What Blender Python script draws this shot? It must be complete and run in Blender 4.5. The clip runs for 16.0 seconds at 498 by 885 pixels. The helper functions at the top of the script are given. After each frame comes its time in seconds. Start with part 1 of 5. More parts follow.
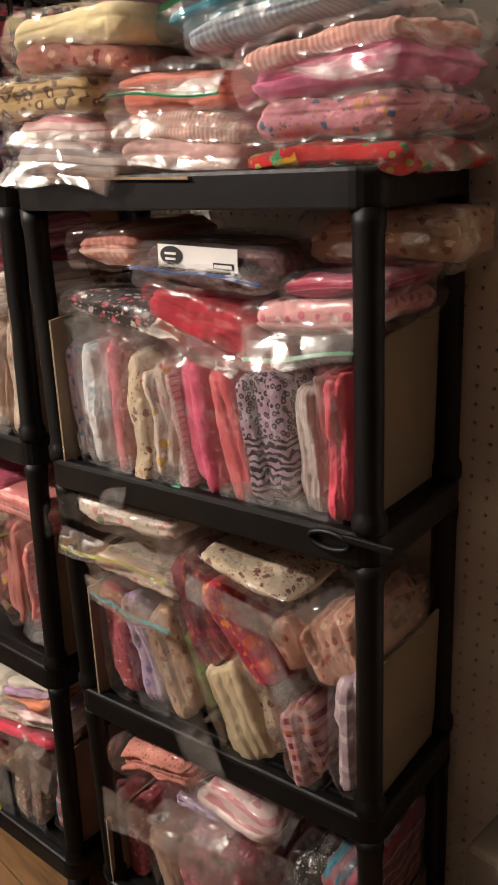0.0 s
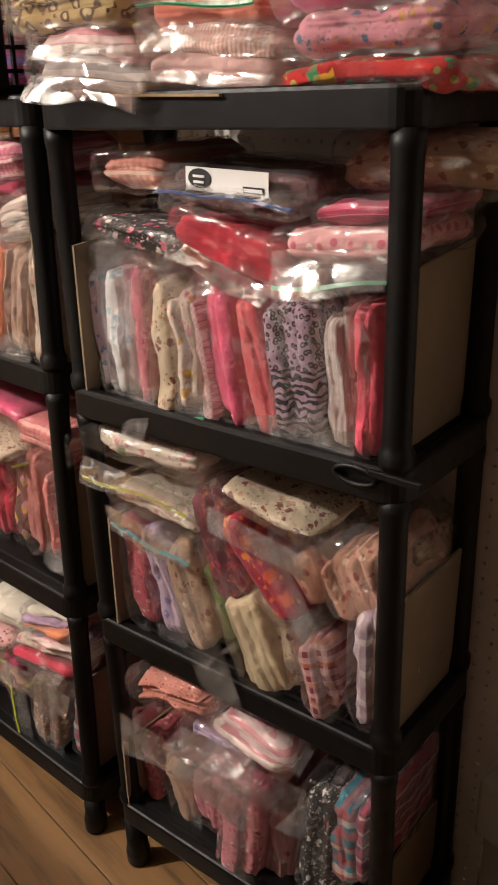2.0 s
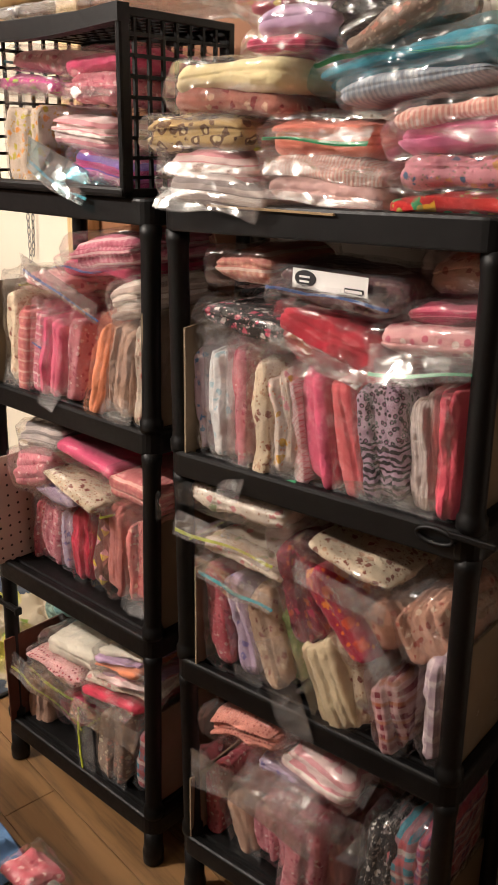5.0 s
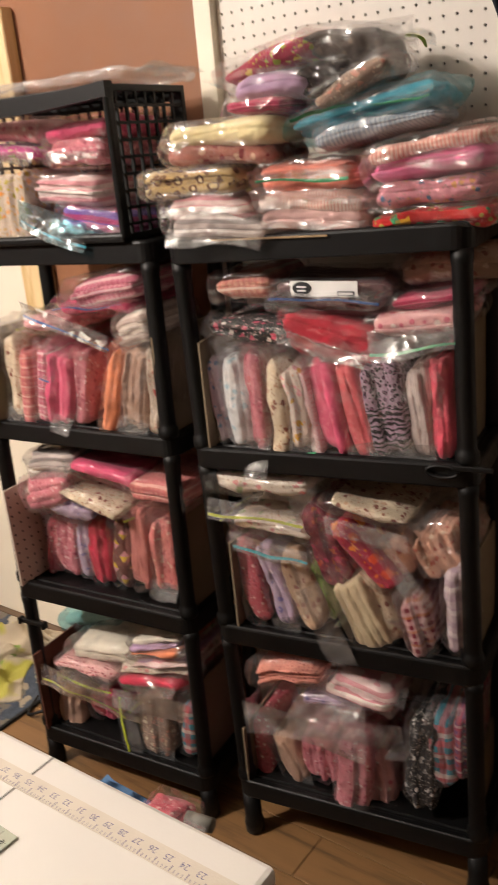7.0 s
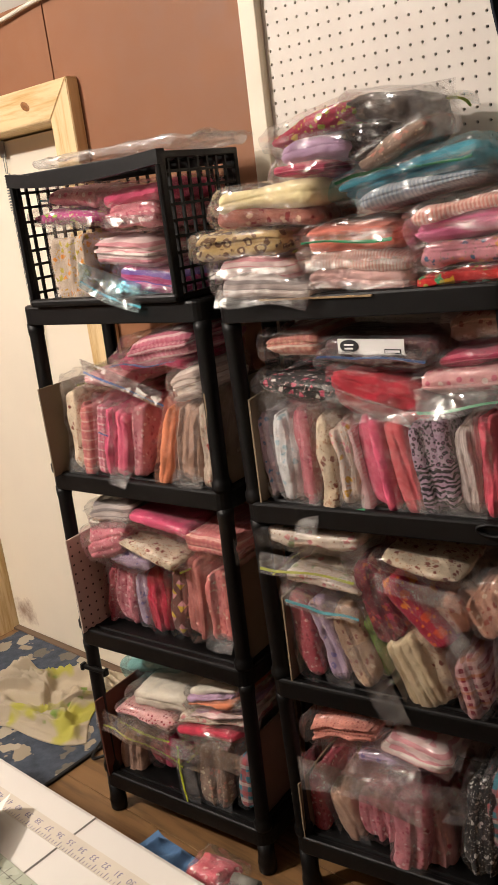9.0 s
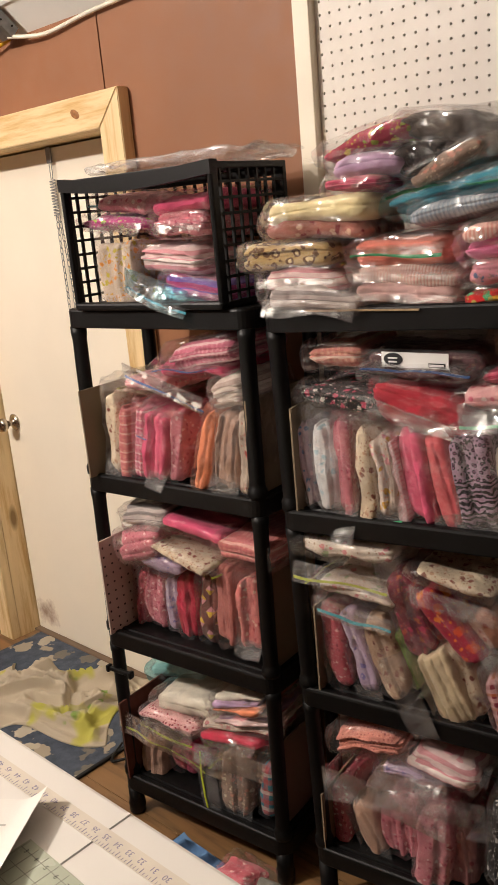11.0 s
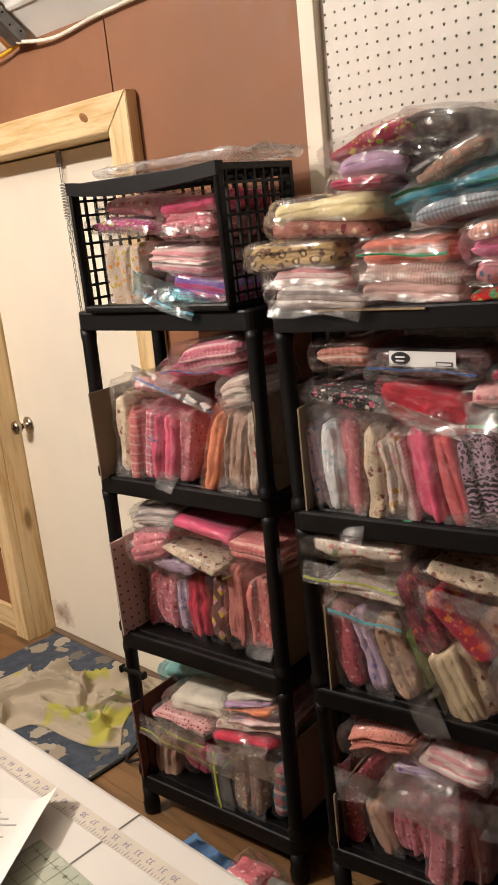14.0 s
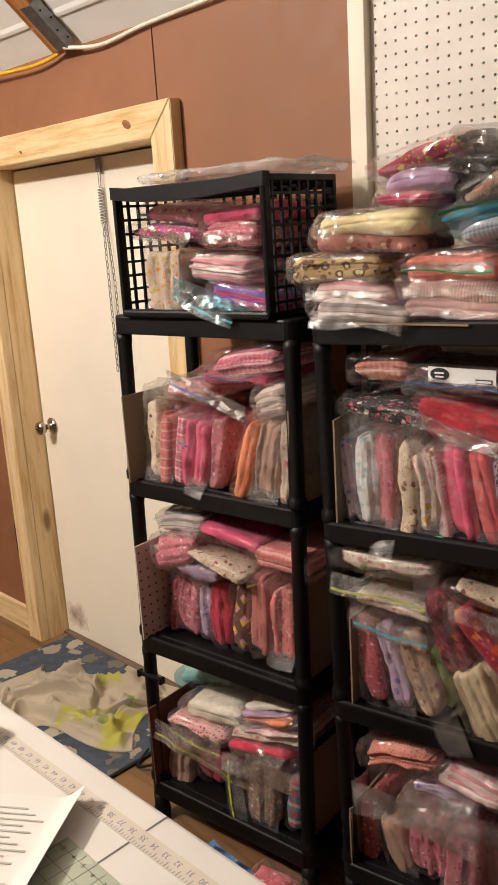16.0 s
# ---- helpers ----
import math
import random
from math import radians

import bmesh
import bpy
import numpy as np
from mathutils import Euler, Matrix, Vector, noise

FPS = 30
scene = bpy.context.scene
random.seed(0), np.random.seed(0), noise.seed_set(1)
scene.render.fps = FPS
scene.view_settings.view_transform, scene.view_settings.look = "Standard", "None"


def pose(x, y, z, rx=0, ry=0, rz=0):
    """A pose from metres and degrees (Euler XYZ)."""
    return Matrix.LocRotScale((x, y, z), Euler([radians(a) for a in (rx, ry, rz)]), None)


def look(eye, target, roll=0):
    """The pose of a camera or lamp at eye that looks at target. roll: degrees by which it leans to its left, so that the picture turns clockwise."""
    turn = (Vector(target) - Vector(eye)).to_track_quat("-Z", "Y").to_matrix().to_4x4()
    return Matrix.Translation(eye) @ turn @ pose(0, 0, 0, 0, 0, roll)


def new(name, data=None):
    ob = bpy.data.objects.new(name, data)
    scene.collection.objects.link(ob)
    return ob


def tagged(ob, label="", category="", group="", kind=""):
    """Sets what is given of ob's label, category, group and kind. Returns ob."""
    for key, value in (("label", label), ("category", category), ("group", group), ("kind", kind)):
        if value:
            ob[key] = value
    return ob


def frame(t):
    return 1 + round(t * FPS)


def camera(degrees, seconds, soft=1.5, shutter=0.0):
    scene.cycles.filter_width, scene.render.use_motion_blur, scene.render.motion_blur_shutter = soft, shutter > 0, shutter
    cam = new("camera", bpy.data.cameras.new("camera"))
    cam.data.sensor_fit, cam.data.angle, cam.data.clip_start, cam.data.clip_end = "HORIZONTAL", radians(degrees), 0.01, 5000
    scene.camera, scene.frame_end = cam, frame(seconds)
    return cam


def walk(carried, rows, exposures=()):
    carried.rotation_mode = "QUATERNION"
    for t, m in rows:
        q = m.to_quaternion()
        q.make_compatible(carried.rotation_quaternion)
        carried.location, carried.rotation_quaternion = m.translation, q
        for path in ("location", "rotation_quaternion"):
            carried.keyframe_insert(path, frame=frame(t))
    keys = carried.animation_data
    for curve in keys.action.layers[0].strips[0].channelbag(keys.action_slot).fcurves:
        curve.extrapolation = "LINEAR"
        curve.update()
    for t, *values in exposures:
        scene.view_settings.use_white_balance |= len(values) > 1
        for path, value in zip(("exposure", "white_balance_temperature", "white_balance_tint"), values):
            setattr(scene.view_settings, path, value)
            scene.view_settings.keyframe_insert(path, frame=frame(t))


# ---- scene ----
cam = camera(32.7, 16.0, soft=1.5, shutter=0.5)
METRES, EYE, TILT, LEAN, TURN = 1.3, 1.65, 0.0, 0.0, 39.8
PATH = [
    (0, (0.032, 0.466, 1.455), (-1.333, 1.769, 0.793), -1.9),
    (0.5, (0.032, 0.469, 1.454), (-1.327, 1.761, 0.758), -2.1),
    (1, (0.026, 0.478, 1.45), (-1.322, 1.755, 0.707), -2.1),
    (1.5, (0.021, 0.477, 1.444), (-1.326, 1.737, 0.672), -1.7),
    (2, (0.014, 0.466, 1.437), (-1.343, 1.706, 0.648), -1.0),
    (2.5, (0.021, 0.445, 1.452), (-1.379, 1.655, 0.694), -0.9),
    (3, (0.004, 0.397, 1.471), (-1.422, 1.605, 0.758), -0.1),
    (3.5, (0.001, 0.389, 1.472), (-1.438, 1.602, 0.796), 0.7),
    (4, (0.015, 0.399, 1.492), (-1.466, 1.597, 0.882), 1.3),
    (4.5, (0.047, 0.36, 1.497), (-1.413, 1.569, 0.86), 1.5),
    (6.8, (0.001, -0.134, 1.569), (-1.098, 1.387, 0.879), -4.6),
    (7, (0.016, -0.143, 1.572), (-1.141, 1.354, 0.922), -5.4),
    (7.5, (0.033, -0.094, 1.609), (-1.173, 1.371, 0.977), -6.3),
    (8, (0.051, -0.1, 1.622), (-1.202, 1.348, 1.046), -6.1),
    (8.5, (0.053, -0.098, 1.614), (-1.243, 1.313, 1.04), -7.0),
    (9, (0.065, -0.099, 1.615), (-1.248, 1.302, 1.055), -7.2),
    (11.5, (0.035, -0.158, 1.612), (-1.316, 1.221, 1.09), -4.8),
    (12, (0.03, -0.162, 1.611), (-1.33, 1.209, 1.093), -4.8),
    (12.5, (0.029, -0.155, 1.612), (-1.333, 1.217, 1.098), -5.0),
    (13, (0.039, -0.143, 1.613), (-1.324, 1.228, 1.101), -5.3),
    (13.5, (0.052, -0.135, 1.613), (-1.314, 1.233, 1.099), -5.6),
    (14, (0.056, -0.137, 1.613), (-1.316, 1.221, 1.092), -6.0),
    (14.5, (0.058, -0.14, 1.609), (-1.319, 1.211, 1.08), -5.9),
    (15, (0.052, -0.157, 1.613), (-1.329, 1.193, 1.091), -5.2),
    (15.5, (0.033, -0.172, 1.609), (-1.352, 1.18, 1.104), -4.1),
    (16, (0.025, -0.18, 1.611), (-1.366, 1.171, 1.12), -3.6),
]
walk(cam, [(t, look(eye, target, roll)) for t, eye, target, roll in PATH], exposures=((0.0, 0.11), (4.5, 0.15), (7.0, 0.0), (9.0, -0.15), (12.0, -0.24), (16.0, -0.24)))

# ---- light ----
world = bpy.data.worlds.new("world")
world.use_nodes = True
world.node_tree.nodes["Background"].inputs[0].default_value = (0.02, 0.018, 0.016, 1)
world.node_tree.nodes["Background"].inputs[1].default_value = 0.3
scene.world = world
scene.cycles.transparent_max_bounces = 24
scene.view_settings.exposure = 0.0
LAMP = (-2.45, -1.0, 2.85)
bulb = bpy.data.lights.new("ceiling_bulb_light", "POINT")
bulb.energy, bulb.color, bulb.shadow_soft_size = 332, (1.0, 0.895, 0.815), 0.06
new("ceiling_bulb_light", bulb).location = LAMP


# ---- small tools ----
def part(name, data, material, parent=None, label=""):
    """Links a bmesh or a mesh as one object, under a thing or part."""
    if isinstance(data, bmesh.types.BMesh):
        me = bpy.data.meshes.new(name)
        data.to_mesh(me)
        data.free()
    else:
        me = data
    if material is not None and not me.materials:
        me.materials.append(material)
    ob = new(name, me)
    if parent is not None:
        ob.parent = parent
    return tagged(ob, label)


def thing(name, m, label, category, group="", kind=""):
    ob = new(name)
    ob.empty_display_size = 0.05
    ob.matrix_basis = m
    return tagged(ob, label, category, group, kind)


def box(bm, x0, x1, y0, y1, z0, z1, bevel=0.0, seg=2):
    r = bmesh.ops.create_cube(bm, size=1.0, matrix=Matrix.Translation(((x0 + x1) / 2, (y0 + y1) / 2, (z0 + z1) / 2)) @ Matrix.Diagonal((x1 - x0, y1 - y0, z1 - z0, 1)))
    if bevel > 0:
        es = {e for v in r["verts"] for e in v.link_edges}
        bmesh.ops.bevel(bm, geom=list(es), offset=bevel, segments=seg, affect="EDGES", profile=0.5)
    return bm


def slab_of(x0, x1, y0, y1, z0, z1, bevel=0.0):
    return box(bmesh.new(), x0, x1, y0, y1, z0, z1, bevel)


def turned(profile, seg=20, m=None):
    """A body turned round z from (radius, height) pairs."""
    bm = bmesh.new()
    rings = []
    for r, z in profile:
        rings.append([bm.verts.new((r * math.cos(2 * math.pi * k / seg), r * math.sin(2 * math.pi * k / seg), z)) for k in range(seg)])
    for a, b in zip(rings, rings[1:]):
        for k in range(seg):
            bm.faces.new((a[k], a[(k + 1) % seg], b[(k + 1) % seg], b[k]))
    bm.faces.new(list(reversed(rings[0])))
    bm.faces.new(rings[-1])
    for f in bm.faces:
        f.smooth = len(f.verts) == 4
    if m is not None:
        bmesh.ops.transform(bm, matrix=m, verts=bm.verts)
    return bm


def wire(name, points, radius, material, parent=None, label=""):
    """A round cable through points, as a mesh."""
    pts = [Vector(p) for p in points]
    dense = []
    for i in range(len(pts) - 1):
        p0, p1, p2, p3 = pts[max(i - 1, 0)], pts[i], pts[i + 1], pts[min(i + 2, len(pts) - 1)]
        for k in range(6):
            t = k / 6
            dense.append(0.5 * (2 * p1 + (p2 - p0) * t + (2 * p0 - 5 * p1 + 4 * p2 - p3) * t * t + (3 * p1 - p0 - 3 * p2 + p3) * t ** 3))
    dense.append(pts[-1])
    bm, rings = bmesh.new(), []
    for i, p in enumerate(dense):
        d = (dense[min(i + 1, len(dense) - 1)] - dense[max(i - 1, 0)]).normalized()
        a = d.orthogonal().normalized()
        b = d.cross(a)
        rings.append([bm.verts.new(p + radius * (a * math.cos(k * math.pi / 3) + b * math.sin(k * math.pi / 3))) for k in range(6)])
    for q, w in zip(rings, rings[1:]):
        off = min(range(6), key=lambda o: sum((q[k].co - w[(k + o) % 6].co).length for k in range(6)))
        for k in range(6):
            f = bm.faces.new((q[k], q[(k + 1) % 6], w[(k + 1 + off) % 6], w[(k + off) % 6]))
            f.smooth = True
    return part(name, bm, material, parent, label)


def ripple(p, seed, freq, n=7):
    """Smooth noise between about -1 and 1 at the rows of p, out of a few waves."""
    rng = np.random.RandomState(seed)
    total = np.zeros(len(p))
    for _ in range(n):
        k = rng.normal(size=3) * freq
        total += np.sin(p @ k + rng.uniform(0, 6.28))
    return total / math.sqrt(n)


GRIDS = {}


def cube_grid(nx, ny, nz):
    """The vertices (-1 to 1) and quads of a box's skin, divided nx, ny and nz times."""
    key = (nx, ny, nz)
    if key in GRIDS:
        return GRIDS[key]
    index, verts, faces = {}, [], []

    def vid(i, j, k):
        if (i, j, k) not in index:
            index[(i, j, k)] = len(verts)
            verts.append((2 * i / nx - 1, 2 * j / ny - 1, 2 * k / nz - 1))
        return index[(i, j, k)]
    for i in range(nx):
        for j in range(ny):
            faces.append((vid(i, j, 0), vid(i, j + 1, 0), vid(i + 1, j + 1, 0), vid(i + 1, j, 0)))
            faces.append((vid(i, j, nz), vid(i + 1, j, nz), vid(i + 1, j + 1, nz), vid(i, j + 1, nz)))
    for i in range(nx):
        for k in range(nz):
            faces.append((vid(i, 0, k), vid(i + 1, 0, k), vid(i + 1, 0, k + 1), vid(i, 0, k + 1)))
            faces.append((vid(i, ny, k), vid(i, ny, k + 1), vid(i + 1, ny, k + 1), vid(i + 1, ny, k)))
    for j in range(ny):
        for k in range(nz):
            faces.append((vid(0, j, k), vid(0, j, k + 1), vid(0, j + 1, k + 1), vid(0, j + 1, k)))
            faces.append((vid(nx, j, k), vid(nx, j + 1, k), vid(nx, j + 1, k + 1), vid(nx, j, k + 1)))
    GRIDS[key] = (np.array(verts), faces)
    return GRIDS[key]


def mesh_of(name, verts, faces, smooth=True):
    me = bpy.data.meshes.new(name)
    me.from_pydata([tuple(v) for v in verts], [], faces)
    if smooth:
        me.polygons.foreach_set("use_smooth", [True] * len(me.polygons))
    me.update()
    return me


# ---- materials ----
def lin(hexa):
    c = [int(hexa[i:i + 2], 16) / 255 for i in (0, 2, 4)]
    return tuple((v / 12.92 if v <= 0.04045 else ((v + 0.055) / 1.055) ** 2.4) for v in c) + (1.0,)


class Nodes:
    """A short way to write node materials."""

    def __init__(self, name):
        self.mat = bpy.data.materials.new(name)
        self.mat.use_nodes = True
        self.tree = self.mat.node_tree
        self.bsdf = self.tree.nodes["Principled BSDF"]
        self.out = self.tree.nodes["Material Output"]

    def add(self, kind, inputs=(), **props):
        n = self.tree.nodes.new(kind)
        if "operation" in props:
            n.operation = props["operation"]
        if "data_type" in props:
            n.data_type = props["data_type"]
        if "blend_type" in props:
            n.blend_type = props["blend_type"]
        if "bands_direction" in props:
            n.bands_direction = props["bands_direction"]
        for k, v in dict(inputs).items():
            self.put(n.inputs[k], v)
        return n

    def put(self, socket, v):
        if isinstance(v, bpy.types.NodeSocket):
            self.tree.links.new(v, socket)
        else:
            socket.default_value = v

    def coords(self):
        return self.add("ShaderNodeTexCoord").outputs["Object"]

    def math(self, op, a, b=0.0):
        return self.add("ShaderNodeMath", {0: a, 1: b}, operation=op).outputs[0]

    def noise(self, vec, scale, detail=3.0, rough=0.55):
        return self.add("ShaderNodeTexNoise", {"Vector": vec, "Scale": scale, "Detail": detail, "Roughness": rough}).outputs["Fac"]

    def ramp(self, fac, stops, mode="LINEAR"):
        n = self.add("ShaderNodeValToRGB", {"Fac": fac})
        n.color_ramp.interpolation = mode
        e = n.color_ramp.elements
        while len(e) < len(stops):
            e.new(0.5)
        for el, (p, c) in zip(e, stops):
            el.position, el.color = p, c
        return n.outputs["Color"]

    def mix(self, fac, a, b, blend="MIX"):
        n = self.add("ShaderNodeMix", data_type="RGBA", blend_type=blend)
        self.put(n.inputs["Factor"], fac)
        self.put(n.inputs["A"], a)
        self.put(n.inputs["B"], b)
        return n.outputs["Result"]

    def bump(self, height, strength, distance):
        return self.add("ShaderNodeBump", {"Height": height, "Strength": strength, "Distance": distance}).outputs["Normal"]

    def finish(self, color, rough=0.6, metal=0.0, normal=None, **more):
        self.put(self.bsdf.inputs["Base Color"], color)
        self.put(self.bsdf.inputs["Roughness"], rough)
        self.put(self.bsdf.inputs["Metallic"], metal)
        if normal is not None:
            self.put(self.bsdf.inputs["Normal"], normal)
        for k, v in more.items():
            self.put(self.bsdf.inputs[k.replace("_", " ")], v)
        return self.mat


def shade(c, k):
    return tuple(min(1.0, v * k) for v in c[:3]) + (1.0,)


def plain(name, hexa, rough=0.6, metal=0.0, vary=0.12, scale=6.0, grain=300.0, relief=0.0006):
    n = Nodes(name)
    c = lin(hexa)
    v = n.coords()
    col = n.ramp(n.noise(v, scale, 4), [(0.3, shade(c, 1 - vary)), (0.7, shade(c, 1 + vary))])
    return n.finish(col, n.ramp(n.noise(v, scale * 4, 2), [(0.3, (rough * 0.85,) * 3 + (1,)), (0.7, (min(1, rough * 1.12),) * 3 + (1,))]), metal, n.bump(n.noise(v, grain, 2), 0.5, relief))


def wood(name, light, dark, along, scale=1.0, knots=True, rough=0.55):
    n = Nodes(name)
    v = n.coords()
    st = {"x": (2.2, 26, 26), "y": (26, 2.2, 26), "z": (26, 26, 2.2)}[along]
    mp = n.add("ShaderNodeMapping", {"Vector": v, "Scale": tuple(scale * s for s in st)}).outputs[0]
    g = n.noise(mp, 1.6, 6, 0.62)
    col = n.ramp(g, [(0.32, lin(dark)), (0.5, lin(light)), (0.72, shade(lin(light), 1.12))])
    if knots:
        kn = n.add("ShaderNodeTexVoronoi", {"Vector": n.add("ShaderNodeMapping", {"Vector": v, "Scale": tuple(9.0 if s > 3 else 3.2 for s in st)}).outputs[0], "Scale": 0.55}).outputs["Distance"]
        col = n.mix(n.ramp(kn, [(0.05, (1, 1, 1, 1)), (0.11, (0, 0, 0, 1))]), col, shade(lin(dark), 0.45))
    return n.finish(col, rough, 0.0, n.bump(g, 0.25, 0.001))


BLACK = plain("black_resin", "080808", 0.48, vary=0.3, scale=14, grain=700, relief=0.0004)
BLACK.node_tree.nodes["Principled BSDF"].inputs["Specular IOR Level"].default_value = 0.28
CARD = plain("cardboard", "7f6f59", 0.85, vary=0.1, scale=9, grain=260, relief=0.0008)
CARD_EDGE = plain("cardboard_edge", "a58a66", 0.9, vary=0.15, scale=60)
DOOR_PAINT = plain("door_paint", "e9e0cb", 0.45, vary=0.03, scale=3, grain=160, relief=0.0003)
TRIM_PAINT = plain("trim_paint", "e6dcc8", 0.5, vary=0.05, scale=8, grain=160)
PEG = plain("pegboard_paint", "d6cfc4", 0.5, vary=0.03, scale=5, grain=240, relief=0.0003)
DARK = plain("dark_void", "15120f", 0.9)
PANEL = plain("hardboard_brown", "895b3d", 0.62, vary=0.09, scale=4, grain=420, relief=0.0004)
# for the unseen closing walls: darkened so they bounce little light
PANEL_LOW_BOUNCE = plain("hardboard_low_bounce", "45281b", 0.75, vary=0.15, scale=3)
PINE_X = wood("pine_across", "dcc294", "c09a60", "x")
PINE_Z = wood("pine_upright", "dcc294", "c09a60", "z")
KNOT = plain("pine_knot", "8a5a2c", 0.6, vary=0.35, scale=90)
SILL = wood("worn_sill", "6a5543", "4a3a2e", "x", 1.0, False)
RAFTER = wood("rafter_wood", "a8713e", "7d4e26", "y")
STEEL = plain("galvanised_steel", "8d8f8f", 0.4, 0.85, vary=0.2, scale=40)
BRASSY = plain("knob_metal", "a79d8e", 0.25, 1.0, vary=0.08)
METAL_ROOF = plain("white_roof_metal", "d9d8d2", 0.4, vary=0.04, scale=3)
TABLE_TOP = plain("white_tabletop", "d8d4cc", 0.4, vary=0.03, scale=5, grain=200, relief=0.0002)
PAPER = plain("paper", "dedad2", 0.8, vary=0.03)
INK = plain("ink", "77728c", 0.8)
INK_DARK = plain("dark_ink", "2b2a2c", 0.8)
TAPE = plain("tape_measure_vinyl", "cfc6b6", 0.5, vary=0.05, scale=20)
LINE = plain("seam_grey", "77746c", 0.7)
CABLE_WHITE = plain("white_cable", "dcd6c4", 0.5)
CABLE_YELLOW = plain("yellow_cable", "d0a018", 0.5)
LABEL_WHITE = plain("label_white", "eceae6", 0.4, vary=0.02)
BLUE_CLOTH = plain("blue_cloth", "4d7096", 0.9, vary=0.25, scale=30, relief=0.002)


def cloth(name, kind, c1, c2="ffffff", c3="ffffff", size=0.02):
    """Woven cotton in one of a few prints; size is the print's repeat in metres."""
    n = Nodes("cloth_" + name)
    v = n.coords()
    a, b, c = lin(c1), lin(c2), lin(c3)
    sep = n.add("ShaderNodeSeparateXYZ", {0: v})
    wob = n.add("ShaderNodeVectorMath", {0: v, 1: n.add("ShaderNodeVectorMath", {0: n.add("ShaderNodeTexNoise", {"Vector": v, "Scale": 14.0}).outputs["Color"], 1: (0.012, 0.012, 0.012)}, operation="MULTIPLY").outputs[0]}, operation="ADD").outputs[0]
    base = n.mix(n.ramp(n.noise(v, 22, 4), [(0.35, (0, 0, 0, 1)), (0.65, (1, 1, 1, 1))]), shade(a, 0.86), shade(a, 1.08))

    def square(axis, period, duty=0.5):
        p = n.math("FRACT", n.math("DIVIDE", n.add("ShaderNodeSeparateXYZ", {0: wob}).outputs[axis], period))
        return n.math("LESS_THAN", p, duty)
    if kind == "floral":
        vo = n.add("ShaderNodeTexVoronoi", {"Vector": wob, "Scale": 1 / size, "Randomness": 0.95})
        pet = n.math("ADD", vo.outputs["Distance"], n.math("MULTIPLY", n.noise(v, 3.0 / size, 2), 0.7))
        pick = n.ramp(n.add("ShaderNodeSeparateColor", {0: vo.outputs["Color"]}).outputs[0], [(0.0, b), (0.5, c)], "CONSTANT")
        base = n.mix(n.ramp(pet, [(0.62, (1, 1, 1, 1)), (0.68, (0, 0, 0, 1))]), base, pick)
        vo2 = n.add("ShaderNodeTexVoronoi", {"Vector": wob, "Scale": 2.3 / size})
        base = n.mix(n.ramp(vo2.outputs["Distance"], [(0.2, (1, 1, 1, 1)), (0.26, (0, 0, 0, 1))]), base, n.mix(0.5, b, c))
    elif kind == "dots":
        vo = n.add("ShaderNodeTexVoronoi", {"Vector": v, "Scale": 1 / size, "Randomness": 0.35})
        base = n.mix(n.ramp(vo.outputs["Distance"], [(0.25, (1, 1, 1, 1)), (0.3, (0, 0, 0, 1))]), base, n.ramp(n.add("ShaderNodeSeparateColor", {0: vo.outputs["Color"]}).outputs[1], [(0.0, b), (0.5, c)], "CONSTANT"))
    elif kind == "stripe":
        base = n.mix(square(2, size), base, b)
        base = n.mix(square(2, size * 3.1, 0.12), base, c)
    elif kind == "rib":
        base = n.mix(square(0, size), base, b)
    elif kind == "plaid":
        base = n.mix(n.math("MULTIPLY", square(0, size), 0.55), base, b)
        base = n.mix(n.math("MULTIPLY", square(2, size), 0.55), base, b)
        base = n.mix(n.math("MULTIPLY", square(2, size * 1.7, 0.2), 0.6), base, c)
    elif kind == "leopard":
        vo = n.add("ShaderNodeTexVoronoi", {"Vector": wob, "Scale": 1 / size})
        ring = n.ramp(n.math("ADD", vo.outputs["Distance"], n.math("MULTIPLY", n.noise(v, 2.5 / size), 0.3)), [(0.0, c), (0.36, c), (0.4, b), (0.58, b), (0.63, a)])
        base = ring
    elif kind == "zebra":
        vo = n.add("ShaderNodeTexVoronoi", {"Vector": wob, "Scale": 1 / size})
        spots = n.ramp(n.math("ADD", vo.outputs["Distance"], n.math("MULTIPLY", n.noise(v, 2.5 / size), 0.3)), [(0.0, c), (0.36, c), (0.4, b), (0.58, b), (0.63, a)])
        wave = n.add("ShaderNodeTexWave", {"Vector": wob, "Scale": 30.0, "Distortion": 6.0, "Detail": 1.5, "Detail Scale": 2.0}, bands_direction="Z").outputs["Fac"]
        base = n.mix(n.math("GREATER_THAN", sep.outputs[2], 0.0), n.ramp(wave, [(0.45, a), (0.55, b)]), spots)
    elif kind == "argyle":
        d1 = n.math("FRACT", n.math("DIVIDE", n.math("ADD", n.math("MULTIPLY", sep.outputs[0], 1.25), sep.outputs[2]), size * 2))
        d2 = n.math("FRACT", n.math("DIVIDE", n.math("SUBTRACT", n.math("MULTIPLY", sep.outputs[0], 1.25), sep.outputs[2]), size * 2))
        both = n.math("MULTIPLY", n.math("LESS_THAN", d1, 0.5), n.math("LESS_THAN", d2, 0.5))
        alt = n.math("LESS_THAN", n.math("FRACT", n.math("DIVIDE", sep.outputs[2], size * 2)), 0.5)
        base = n.mix(both, base, n.mix(alt, b, c))
    elif kind == "lattice":
        d1 = n.math("FRACT", n.math("DIVIDE", n.math("ADD", sep.outputs[0], sep.outputs[2]), size))
        d2 = n.math("FRACT", n.math("DIVIDE", n.math("SUBTRACT", sep.outputs[0], sep.outputs[2]), size))
